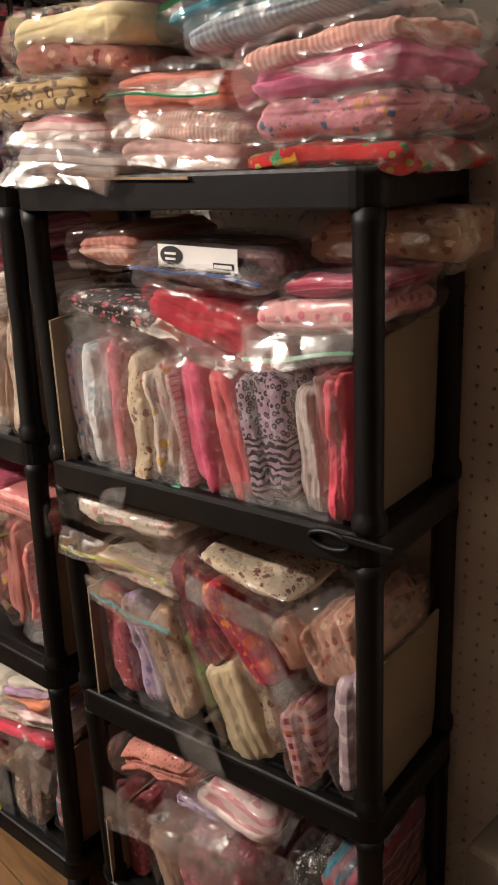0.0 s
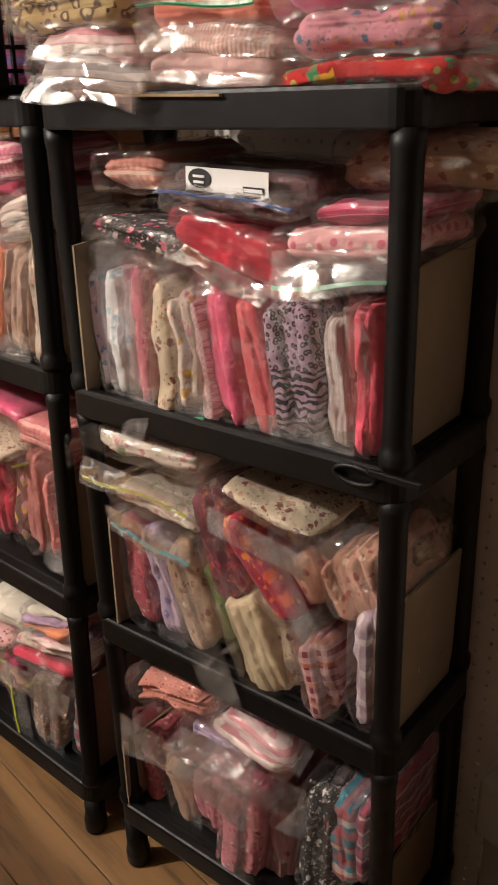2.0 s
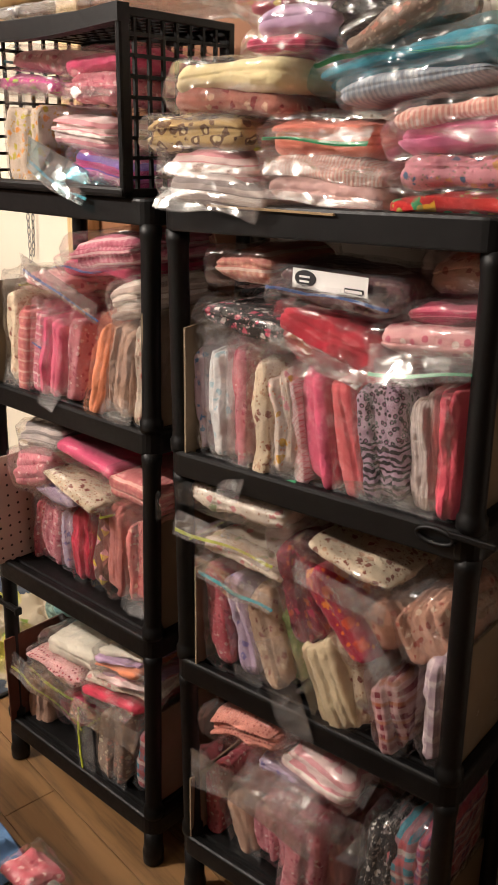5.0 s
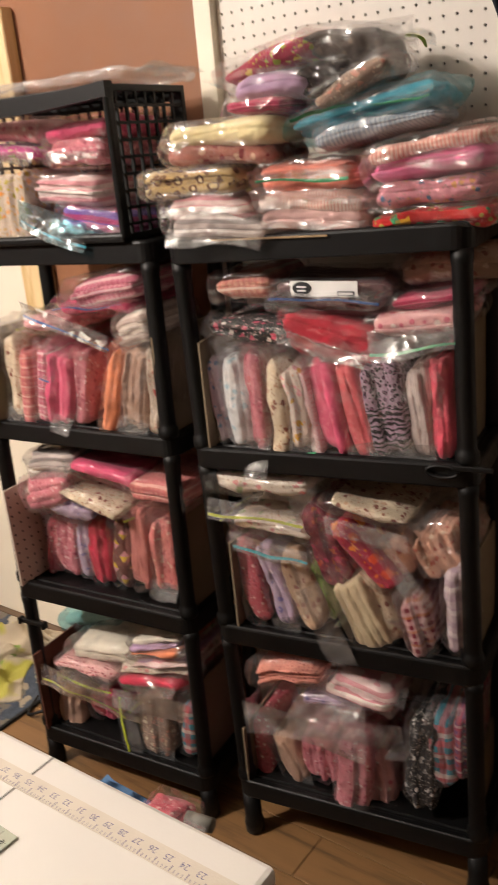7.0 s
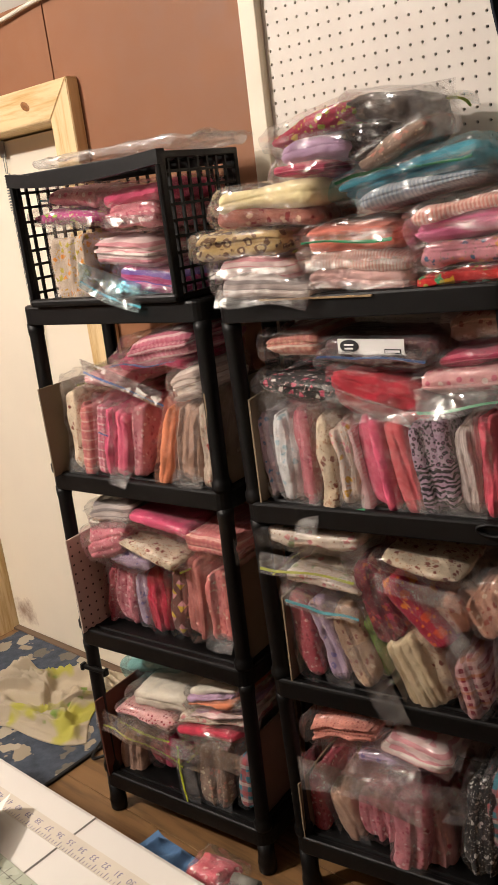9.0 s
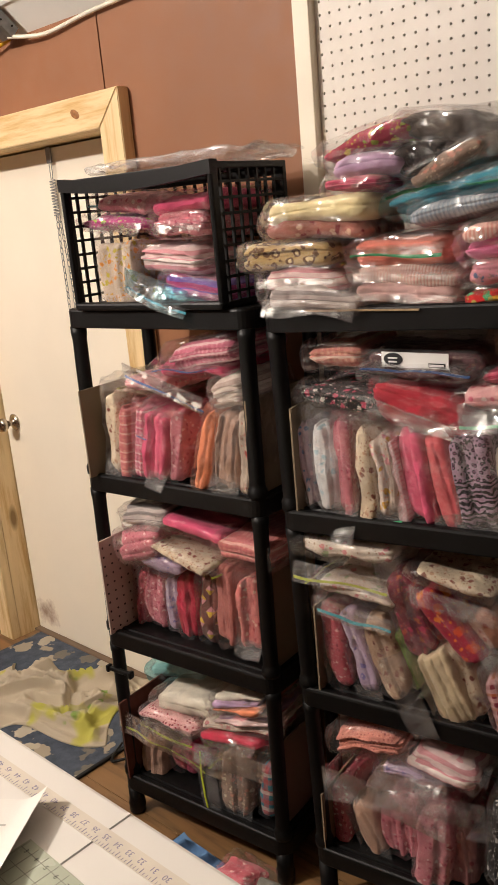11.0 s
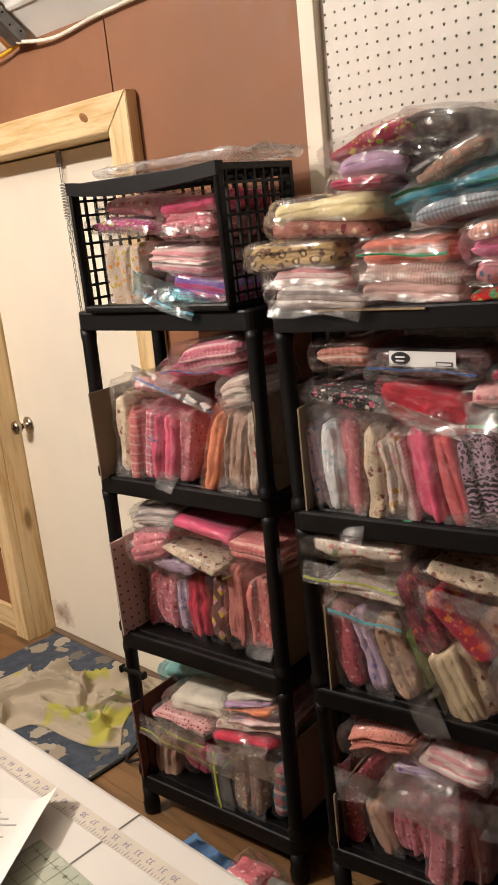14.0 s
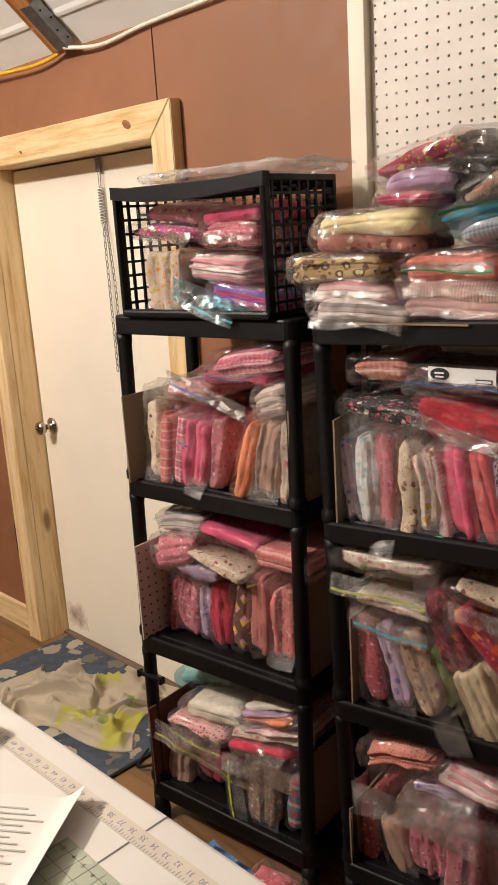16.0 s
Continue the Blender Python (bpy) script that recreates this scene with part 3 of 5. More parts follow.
def shelf_mesh(w, d, h=0.045):
    """A moulded tray shelf with a skirt, a rounded rim, a lip and a sunken deck."""
    loops = [(0.005, -h + 0.004), (0.005, -h), (0.001, -h), (0.0, -h + 0.003), (0.0, -0.006), (0.0015, -0.002), (0.005, 0.0), (0.016, 0.0), (0.018, -0.001), (0.020, -0.005), (0.028, -0.005), (0.030, -0.001), (0.040, -0.001), (0.043, -0.006)]
    b = bmesh.new()
    rings = [[b.verts.new(p) for p in outline(w, d, 0.034, i, z)] for i, z in loops]
    for q, k in zip(rings, rings[1:]):
        for i in range(len(q)):
            j = (i + 1) % len(q)
            b.faces.new((q[i], q[j], k[j], k[i]))
    b.faces.new(rings[-1])
    under = [b.verts.new(p) for p in outline(w, d, 0.034, 0.005, -0.012)]
    for i in range(len(under)):
        j = (i + 1) % len(under)
        b.faces.new((under[i], under[j], rings[0][j], rings[0][i]))
    b.faces.new(list(reversed(under)))
    return b


def shelving(m, w, d, levels, label):
    u = thing("shelving_unit", m, label, "shelf unit", "black plastic shelving units")
    tray = shelf_mesh(w, d)
    tray_me = bpy.data.meshes.new("shelf")
    tray.to_mesh(tray_me)
    tray.free()
    for z in levels:
        part("shelf", tray_me, BLACK, u).location = (0, 0, z)
    feet = bpy.data.meshes.new("foot")
    fb2 = turned([(0.018, 0.0), (0.023, 0.004), (0.024, 0.03), (0.021, 0.045), (0.021, levels[0] - 0.043)])
    fb2.to_mesh(feet)
    fb2.free()
    for px in (0.024, w - 0.024):
        for py in (0.024, d - 0.024):
            part("foot", feet, BLACK, u).location = (px, py, 0)
    for a, c in zip(levels, levels[1:]):
        ln = c - a - 0.043
        post = bpy.data.meshes.new("post")
        pb = turned([(0.0215, -0.004), (0.0222, 0.004), (0.0222, 0.016), (0.0188, 0.021), (0.0178, 0.03), (0.0178, ln - 0.03), (0.0195, ln - 0.02), (0.0195, ln)])
        pb.to_mesh(post)
        pb.free()
        for px in (0.022, w - 0.022):
            for py in (0.023, d - 0.023):
                part("post", post, BLACK, u).location = (px, py, a)
    return u


UL = pose(-1.70, 1.050, 0, 0, 0, 6.5)
UR = pose(-1.095, 1.100, 0, 0, 0, 9.0)
UL_LEVELS, UR_LEVELS = (0.132, 0.574, 1.009, 1.422), (0.165, 0.5865, 1.003, 1.421)


def leaning(x, y, turn, sway, tip):
    """A unit's own frame that leans a little about its top shelf."""
    return pose(x, y, 1.418, 0, 0, turn) @ pose(0, 0, 0, tip, sway, 0) @ pose(0, 0, -1.418)


shelving(leaning(-1.712, 1.056, 6.5, 0.1, -1.2), 0.556, 0.29, UL_LEVELS, "black plastic four-tier shelving unit holding a crate")
shelving(leaning(-1.106, 1.096, 9.0, -1.15, 0.0), 0.589, 0.262, UR_LEVELS, "black plastic four-tier shelving unit piled with bagged clothes")


def clip(m):
    c = thing("shelf_clip", m, "black plastic connector clip on a shelf post", "clip")
    part("bar", slab_of(-0.04, 0.04, -0.008, 0.004, -0.006, 0.006, 0.003), BLACK, c)
    part("peg", slab_of(-0.046, -0.036, -0.012, 0.006, -0.010, 0.010, 0.003), BLACK, c)
    part("peg", slab_of(0.036, 0.046, -0.012, 0.006, -0.010, 0.010, 0.003), BLACK, c)


clip(UL @ pose(0.025, -0.004, 0.452))


def loop_clip(m):
    c = thing("shelf_clip", m, "black plastic loop clip on a shelf corner", "clip")
    wire("loop", [(0.028 * math.cos(a), -0.004, 0.011 * math.sin(a)) for a in [2 * math.pi * q / 12 for q in range(13)]], 0.004, BLACK, c)
    part("strap", slab_of(0.02, 0.09, -0.010, -0.004, 0.006, 0.016, 0.002), BLACK, c)


loop_clip(UR @ pose(0.525, -0.004, 1.0))


# ---- boxes on the shelves ----
def carton(unit, u0, u1, z, h_left, h_right, v0=0.002, d=0.235, left=None, skew=0.0):
    b = thing("cardboard_box", unit @ pose(0, 0, z), "open brown cardboard box standing on the shelf", "box", "open boxes on the shelves")
    t = 0.004

    def wallp(x0, x1, h, mat, v0, d):
        bmx = bmesh.new()
        o = [(v0, 0), (v0 + d, 0), (v0 + d, h + skew), (v0, h)]
        f = [bmx.verts.new((x0, y, zz)) for y, zz in o]
        k = [bmx.verts.new((x1, y, zz)) for y, zz in o]
        bmx.faces.new(list(reversed(f)))
        bmx.faces.new(k)
        for i in range(4):
            j = (i + 1) % 4
            bmx.faces.new((f[i], f[j], k[j], k[i]))
        part("side_panel", bmx, mat, b)
    wallp(u0, u0 + t, h_left, left or CARD, v0, d)
    v0 += 0.03
    d -= 0.03
    wallp(u1 - t, u1, h_right, CARD, v0, d)
    part("back_panel", slab_of(u0 + t, u1 - t, v0 + d - t, v0 + d, 0, min(h_left, h_right)), CARD, b)
    part("bottom_panel", slab_of(u0 + t, u1 - t, v0 + 0.09, v0 + d - t, 0.0, 0.003), CARD, b)
    return b


def peg_panel():
    n = Nodes("holed_panel")
    v = n.coords()
    sp = n.add("ShaderNodeSeparateXYZ", {0: v})
    f1 = n.math("SUBTRACT", n.math("FRACT", n.math("DIVIDE", sp.outputs[1], 0.0254)), 0.5)
    f2 = n.math("SUBTRACT", n.math("FRACT", n.math("DIVIDE", sp.outputs[2], 0.0254)), 0.5)
    dd = n.math("SQRT", n.math("ADD", n.math("MULTIPLY", f1, f1), n.math("MULTIPLY", f2, f2)))
    return n.finish(n.mix(n.math("LESS_THAN", dd, 0.12), lin("cfc0b0"), lin("1d1816")), 0.7)


carton(UR, 0.040, 0.552, 0.997, 0.225, 0.235, skew=0.02)
carton(UR, 0.062, 0.572, 0.585, 0.205, 0.225, skew=0.0)
carton(UR, 0.045, 0.572, 0.162, 0.15, 0.165, skew=0.0)
carton(UL, 0.034, 0.520, 1.005, 0.222, 0.22, v0=-0.022, d=0.25)
carton(UL, 0.028, 0.518, 0.570, 0.262, 0.25, v0=-0.024, d=0.25, left=peg_panel())
carton(UL, 0.022, 0.505, 0.128, 0.235, 0.23, v0=-0.026, d=0.25, left=plain("red_brown_card", "5d3426", 0.85, vary=0.1, scale=9))


# ---- bagged clothes ----
COUNT = [0]


def folded_mesh(w, d, h, seed):
    """A folded pile of cloth: rounded edges, fold layers across its thin side, soft unevenness."""
    thin = 0 if w < h else 2
    res = [max(8, int(s / 0.007)) for s in (w, d, h)]
    res[thin] = max(14, min(34, int((w, d, h)[thin] / 0.0022)))
    res[1] = min(res[1], 14)
    g, faces = cube_grid(*[min(r, 38) for r in res])
    half = np.array((w, d, h)) / 2
    p = g * half
    r = np.array([min(0.017, half[thin] * 0.8)] * 3)
    inner = np.clip(p, -(half - r), half - r)
    dv = p - inner
    ln = np.linalg.norm(dv, axis=1)
    ln[ln == 0] = 1
    nrm = dv / ln[:, None]
    p = inner + nrm * r
    rng = np.random.RandomState(seed)
    layers = max(1, int(round((w, d, h)[thin] / rng.uniform(0.012, 0.040))))
    s = (p[:, thin] + half[thin]) / (2 * half[thin])
    s = s + 0.05 * ripple(p, seed + 1, 14) + 0.02 * ripple(p, seed + 9, 50)
    warp = rng.uniform(0.65, 1.5)
    s = np.clip(s, 0, 1) ** warp
    fr = (s * layers) % 1.0
    bulge = np.sqrt(np.clip(1 - (2 * fr - 1) ** 2, 0, 1))
    side = 1 - np.abs(nrm[:, thin]) ** 2
    p = p - nrm * (side * (1 - bulge) ** 1.8 * rng.uniform(0.003, 0.0062))[:, None]
    long_ = 2 if thin == 0 else 0
    q = p[:, long_] / half[long_]
    end = np.where(q > 0, rng.uniform(0.05, 0.45), rng.uniform(0.05, 0.45))
    p[:, thin] = p[:, thin] * (1 - end * np.abs(q) ** 5)
    p[:, thin] += (w, d, h)[thin] * rng.uniform(-0.12, 0.12) * np.abs(q) ** 2
    if thin == 2:
        p[:, 2] *= 1 - rng.uniform(0.05, 0.4) * np.clip(-p[:, 1] / half[1], 0, 1) ** 3
        p[:, 2] -= rng.uniform(0.05, 0.25) * h * np.abs(q) ** 3 * (0.6 + 0.4 * np.sin(q * 2 + seed))
    keep = [k for k in range(3) if k != thin]
    step = np.floor(s * layers)
    shift = np.sin(step * 2.4 + seed) * 0.006
    p[:, 1] += shift * (np.abs(nrm[:, 1]) > 0.3)
    p[:, keep[1] if keep[0] == 1 else keep[0]] += 0.6 * shift
    lengthwise = np.ones(3)
    lengthwise[long_] = 0.35
    p += nrm * (0.0034 * ripple(p, seed + 2, 30) + 0.0034 * (0.6 - np.abs(ripple(p * lengthwise, seed + 3, 80))) + 0.0016 * (0.5 - np.abs(ripple(p, seed + 12, 150))))[:, None]
    p[:, long_] += 0.006 * ripple(p * np.array((1.0, 0.5, 1.0)), seed + 13, 30)
    sag = 0.0035 * ripple(p * np.array((1, 0.6, 1)), seed + 4, 11)
    p[:, thin] += sag * 0.8
    return mesh_of("folded_clothes", p, faces)


def film_mesh(w, d, h, seed, extra):
    """The bag round it: a loose crinkled pillow, flattened and drawn out at the ends of its long side."""
    thin, long_ = (0, 2) if w < h else (2, 0)
    size = [w + 0.005, d + 0.012, h + 0.006]
    size[long_] += extra
    size[thin] += 0.004
    res = [max(10, min(40, int(s / 0.0075))) for s in size]
    res[1] = min(res[1], 16)
    g, faces = cube_grid(*res)
    half = np.array(size) / 2
    p = g * half
    r = min(0.014, half[thin] * 0.8)
    inner = np.clip(p, -(half - r), half - r)
    dv = p - inner
    ln = np.linalg.norm(dv, axis=1)
    ln[ln == 0] = 1
    nrm = dv / ln[:, None]
    p = inner + nrm * r
    e = np.clip((np.abs(p[:, long_]) - (half[long_] - extra * 0.6 - 0.004)) / (extra * 0.6 + 0.006), 0, 1)
    p[:, thin] *= 1 - 0.78 * e ** 1.5
    folds = ripple(p, seed + 5, 42)
    p += nrm * (0.0016 * (0.5 - np.abs(folds)) + 0.0060 * np.maximum(0, 0.45 - np.abs(ripple(p, seed + 6, 26))) + 0.0018)[:, None]
    p[:, thin] += e * (0.016 * (0.6 - np.abs(ripple(p, seed + 7, 40))))
    p[:, long_] += np.sign(p[:, long_]) * e * 0.010 * (0.4 - np.abs(ripple(p, seed + 8, 55)))
    if long_ == 2:
        p[:, 2] += extra * 0.42
    return mesh_of("plastic_film", p, faces)


def sheet_faces(nu, nv, first=0):
    return [(first + i * (nv + 1) + j, first + (i + 1) * (nv + 1) + j, first + (i + 1) * (nv + 1) + j + 1, first + i * (nv + 1) + j + 1) for i in range(nu) for j in range(nv)]


def sheet_mesh(pfun, nu, nv):
    return [pfun(i / nu, j / nv) for i in range(nu + 1) for j in range(nv + 1)], sheet_faces(nu, nv)


def flap(parent, seed, a, b, out, length, zip_key, film_mat):
    """A loose open end of the bag: a crinkled sheet from the edge a-b outwards along out, with its zip strip."""
    a, b, out = np.array(a, float), np.array(b, float), np.array(out, float)
    out /= np.linalg.norm(out)
    w = np.linalg.norm(b - a)
    up = np.cross((b - a) / w, out)

    def points(nu, nv, t0, t1, lift):
        s, t = [q.ravel() for q in np.meshgrid(np.linspace(0, 1, nu + 1), np.linspace(t0, t1, nv + 1), indexing="ij")]
        q = np.stack([s * w, t * length, np.full_like(s, seed % 7)], 1)
        wave = 0.013 * t * ripple(q, seed, 11, 5) + 0.004 * (0.5 - np.abs(ripple(q, seed + 1, 24, 5))) * np.minimum(1, t * 3)
        edge = (0.005 * ripple(q, seed + 2, 26, 4) + 0.05 * length * np.sin(s * 5 + seed)) * t
        narrow = (s - 0.5) * -0.06 * w * t
        return a + np.outer(s, b - a) + np.outer(narrow, (b - a) / w) + np.outer(t * length + edge, out) + np.outer(wave + lift, up)
    nu, nv = max(18, int(w / 0.005)), 12
    v1, v2 = points(nu, nv, 0, 1, 0.0), points(nu, nv, 0, 0.97, -0.004)
    part("film_flap", mesh_of("film_flap", np.vstack([v1, v2]), sheet_faces(nu, nv) + sheet_faces(nu, nv, len(v1))), film_mat, parent, "loose clear flap of the bag")
    if zip_key:
        v3, v4 = points(nu, 1, 0.72, 0.72 + 0.005 / length, 0.0015), points(nu, 1, 0.72, 0.72 + 0.005 / length, 0.0035)
        part("zip_strip", mesh_of("zip_strip", np.vstack([v3, v4]), sheet_faces(nu, 1) + sheet_faces(nu, 1, len(v3))), ZIPS[zip_key], parent, zip_key + " zip strip")


def drape(t, unit, a, b, out, length, zip_key, seed, film_mat=None):
    """A wide loose end of bag t, given in the unit's own axes: along, into and up."""
    m = t.matrix_basis.inverted() @ unit
    flap(t, seed, m @ Vector(a), m @ Vector(b), m.to_3x3() @ Vector(out), length, zip_key, film_mat or FILM_FLAP)


def bag(unit, u, z, w, h, tilt, v, d, key, group="bagged clothes on the shelves", zips="", look_of=None):
    COUNT[0] += 1
    seed = COUNT[0] * 11
    desc = CLOTHS[key][5]
    stands = h > w
    w, h = (w * 1.1, h) if stands else (w * (1.1 if "piled" in group else 1.03), h * (1.5 if "crate" in group else 1.36 if "piled" in group else 1.2))
    t = thing("clothing_bag", unit @ pose(u, v + d / 2, z, 0, -tilt, 0), ("folded " + desc + " clothes in a clear bag" + (" upright" if stands else "")), "bagged clothes", group)
    part("folded_clothes", folded_mesh(w, d, h, seed), cloth_of(key), t, desc + " folded clothes")
    fm = look_of or (FILM_MILKY if COUNT[0] % 4 == 1 else FILM)
    part("plastic_film", film_mesh(w, d, h, seed, (0.026 if stands else 0.018) + 0.012 * (COUNT[0] % 3)), fm, t, "clear crinkled plastic bag")
    for z_spec in zips.split():
        where, length, colour = z_spec.split(":")
        L = float(length)
        colour = "" if colour == "none" else colour
        x, y, q = w / 2, d / 2, h / 2
        if where == "front":
            flap(t, seed + 31, (-x, -y - 0.004, 0), (x, -y - 0.004, 0), (0, -0.35, -1), L, colour, FILM_FLAP)
        elif where == "frontout":
            flap(t, seed + 31, (-x, -y - 0.002, q * 0.3), (x, -y - 0.002, q * 0.3), (0, -1, -0.3), L, colour, FILM_FLAP)
        elif where == "left":
            flap(t, seed + 31, (-x, y * 0.6, 0), (-x, -y, 0), (-1, -0.1, -0.1), L, colour, FILM_FLAP)
        elif where == "right":
            flap(t, seed + 31, (x, -y, 0), (x, y * 0.6, 0), (1, -0.1, -0.1), L, colour, FILM_FLAP)
        elif where == "top":
            flap(t, seed + 31, (-x, -y, q), (x + 0.03, -y * 0.8, q), (0.1, -0.1, 1), L, colour, FILM_FLAP)
        elif where == "bottom":
            flap(t, seed + 31, (x + 0.006, -y - 0.003, -q * 0.7), (-x - 0.006, -y - 0.003, -q * 0.7), (0, -0.2, -1), L + q * 0.2, colour, FILM_FLAP)
    return t
# ---- bagged clothes, bay by bay ----
# upper bay, right unit
bag(UR, 0.055, 1.094, 0.027, 0.184, 5, 0.03, 0.2, "bluepink", zips="top:0.035:none")
bag(UR, 0.105, 1.101, 0.050, 0.195, 4, 0.02, 0.2, "paleblue", zips="top:0.03:none", look_of=FILM_MILKY)
bag(UR, 0.147, 1.098, 0.042, 0.198, 1, 0.02, 0.2, "rosefloral", zips="bottom:0.06:none top:0.02:none")
bag(UR, 0.193, 1.089, 0.036, 0.197, 1, 0.01, 0.2, "creamfloral")
bag(UR, 0.236, 1.095, 0.041, 0.172, 8, 0.015, 0.2, "yellowfloral", zips="bottom:0.025:green")
bag(UR, 0.260, 1.086, 0.023, 0.173, 9, 0.02, 0.2, "lattice")
bag(UR, 0.296, 1.093, 0.052, 0.173, 8, 0.02, 0.2, "pink", zips="top:0.03:none")
bag(UR, 0.351, 1.093, 0.047, 0.177, 12, 0.02, 0.2, "coral", zips="bottom:0.015:none")
bag(UR, 0.412, 1.102, 0.072, 0.173, 9, 0.02, 0.2, "leopard", zips="bottom:0.03:none")
bag(UR, 0.473, 1.100, 0.046, 0.175, 5, 0.02, 0.2, "knit", zips="bottom:0.02:none")
bag(UR, 0.515, 1.105, 0.036, 0.192, 2, 0.02, 0.2, "coralpink")
bag(UR, 0.122, 1.325, 0.112, 0.043, 4, 0.04, 0.2, "peachplaid")
bag(UR, 0.301, 1.304, 0.219, 0.045, -1, 0.05, 0.19, "brown", zips="frontout:0.035:blue")
bag(UR, 0.132, 1.238, 0.164, 0.034, -6, 0.03, 0.19, "blackdots", zips="frontout:0.02:none")
b = bag(UR, 0.300, 1.222, 0.185, 0.074, -13, 0.035, 0.17, "red", zips="right:0.03:none")
drape(b, UR, (0.20, 0.020, 1.255), (0.39, 0.012, 1.20), (0.05, -0.35, -1), 0.03, "", 922)
bag(UR, 0.467, 1.257, 0.156, 0.035, 7, 0.02, 0.2, "pinkwhite", zips="front:0.055:green")
bag(UR, 0.493, 1.294, 0.123, 0.020, 6, 0.06, 0.18, "magenta")
bag(UR, 0.520, 1.345, 0.191, 0.050, 2, 0.1, 0.15, "beigefloral")
# middle bay, right unit
bag(UR, 0.093, 0.686, 0.045, 0.196, 10, 0.02, 0.2, "redfloral", zips="top:0.02:none")
bag(UR, 0.152, 0.685, 0.046, 0.190, 16, 0.02, 0.2, "lavender", zips="bottom:0.02:none")
bag(UR, 0.211, 0.694, 0.058, 0.179, 21, 0.02, 0.2, "beigefloral")
bag(UR, 0.253, 0.686, 0.037, 0.133, 15, 0.04, 0.18, "green")
b = bag(UR, 0.349, 0.650, 0.075, 0.157, 24, 0.01, 0.2, "cream", zips="left:0.035:none")
drape(b, UR, (0.345, -0.012, 0.56), (0.27, -0.012, 0.74), (-1, -0.2, -0.35), 0.05, "", 906)
bag(UR, 0.384, 0.664, 0.050, 0.147, 17, 0.03, 0.2, "creamfloral")
bag(UR, 0.468, 0.656, 0.055, 0.125, 14, 0.01, 0.18, "gingham", zips="left:0.03:none")
bag(UR, 0.539, 0.706, 0.043, 0.178, 1, 0.01, 0.2, "whiteplaid")
b = bag(UR, 0.135, 0.922, 0.215, 0.032, -0, 0.01, 0.18, "whitefloral", zips="left:0.03:none")
drape(b, UR, (0.03, -0.004, 0.895), (0.25, -0.008, 0.885), (-0.15, -0.2, -1), 0.04, "lime", 904)
b = bag(UR, 0.159, 0.831, 0.160, 0.027, -6, 0.01, 0.18, "whitefloral", zips="left:0.045:lime")
drape(b, UR, (0.07, -0.004, 0.82), (0.25, -0.008, 0.80), (0.1, -0.15, -1), 0.035, "teal", 905)
bag(UR, 0.265, 0.799, 0.060, 0.167, 18, 0.03, 0.18, "maroon", zips="left:0.02:none")
b = bag(UR, 0.358, 0.798, 0.048, 0.170, 43, 0.01, 0.18, "redorange", zips="right:0.03:none")
drape(b, UR, (0.36, -0.012, 0.86), (0.47, -0.012, 0.70), (1, -0.2, 0.6), 0.045, "", 907)
b = bag(UR, 0.369, 0.888, 0.158, 0.016, -9, 0.01, 0.18, "creamfloral", zips="right:0.04:none")
drape(b, UR, (0.29, -0.006, 0.885), (0.46, -0.01, 0.865), (0.15, -0.35, -1), 0.04, "", 921)
bag(UR, 0.422, 0.783, 0.048, 0.082, 41, 0.04, 0.18, "peachfloral", zips="right:0.02:none")
bag(UR, 0.503, 0.816, 0.088, 0.079, 24, 0.03, 0.18, "peachfloral", zips="right:0.02:none")
bag(UR, 0.491, 0.808, 0.120, 0.058, 26, 0.12, 0.12, "beigefloral")
# lowest bay, right unit
bag(UR, 0.167, 0.481, 0.159, 0.055, 13, 0.01, 0.18, "pinkdots")
b = bag(UR, 0.260, 0.414, 0.163, 0.037, 11, 0.03, 0.18, "lavender", zips="frontout:0.06:none front:0.07:none")
drape(b, UR, (0.06, -0.006, 0.40), (0.36, -0.012, 0.40), (0.05, -0.12, -1), 0.075, "", 908)
bag(UR, 0.329, 0.464, 0.133, 0.045, -7, 0.02, 0.18, "pinkstripe", zips="right:0.03:none")
bag(UR, 0.062, 0.214, 0.047, 0.181, 7, 0.05, 0.2, "redfloral", zips="left:0.03:none top:0.04:none")
bag(UR, 0.136, 0.213, 0.062, 0.129, 22, 0.05, 0.2, "tan", zips="bottom:0.05:lime")
bag(UR, 0.208, 0.233, 0.088, 0.114, 6, 0.05, 0.2, "rosefloral", zips="top:0.05:none")
bag(UR, 0.309, 0.244, 0.073, 0.185, -3, 0.01, 0.18, "rosefloral", zips="top:0.05:none")
bag(UR, 0.357, 0.214, 0.059, 0.175, 6, 0.05, 0.2, "pinkwhite", zips="top:0.05:none")
bag(UR, 0.461, 0.317, 0.057, 0.208, -3, 0.02, 0.2, "blackwhite", zips="left:0.05:none")
bag(UR, 0.506, 0.356, 0.048, 0.152, 1, 0.02, 0.2, "teal")
bag(UR, 0.547, 0.388, 0.034, 0.150, 1, 0.02, 0.2, "purpleplaid")
# upper bay, left unit
bag(UL, 0.090, 1.115, 0.043, 0.212, -2, 0.02, 0.2, "creamfloral", zips="top:0.03:none bottom:0.02:none")
bag(UL, 0.127, 1.098, 0.044, 0.183, -6, 0.02, 0.2, "salmonplaid", zips="bottom:0.02:none")
bag(UL, 0.176, 1.094, 0.033, 0.178, -9, 0.02, 0.2, "pinkplaid", zips="left:0.04:none")
bag(UL, 0.208, 1.095, 0.030, 0.178, -11, 0.02, 0.2, "hotpink", zips="frontout:0.03:blue")
bag(UL, 0.253, 1.089, 0.042, 0.162, -11, 0.01, 0.2, "pink", zips="bottom:0.02:none top:0.03:none")
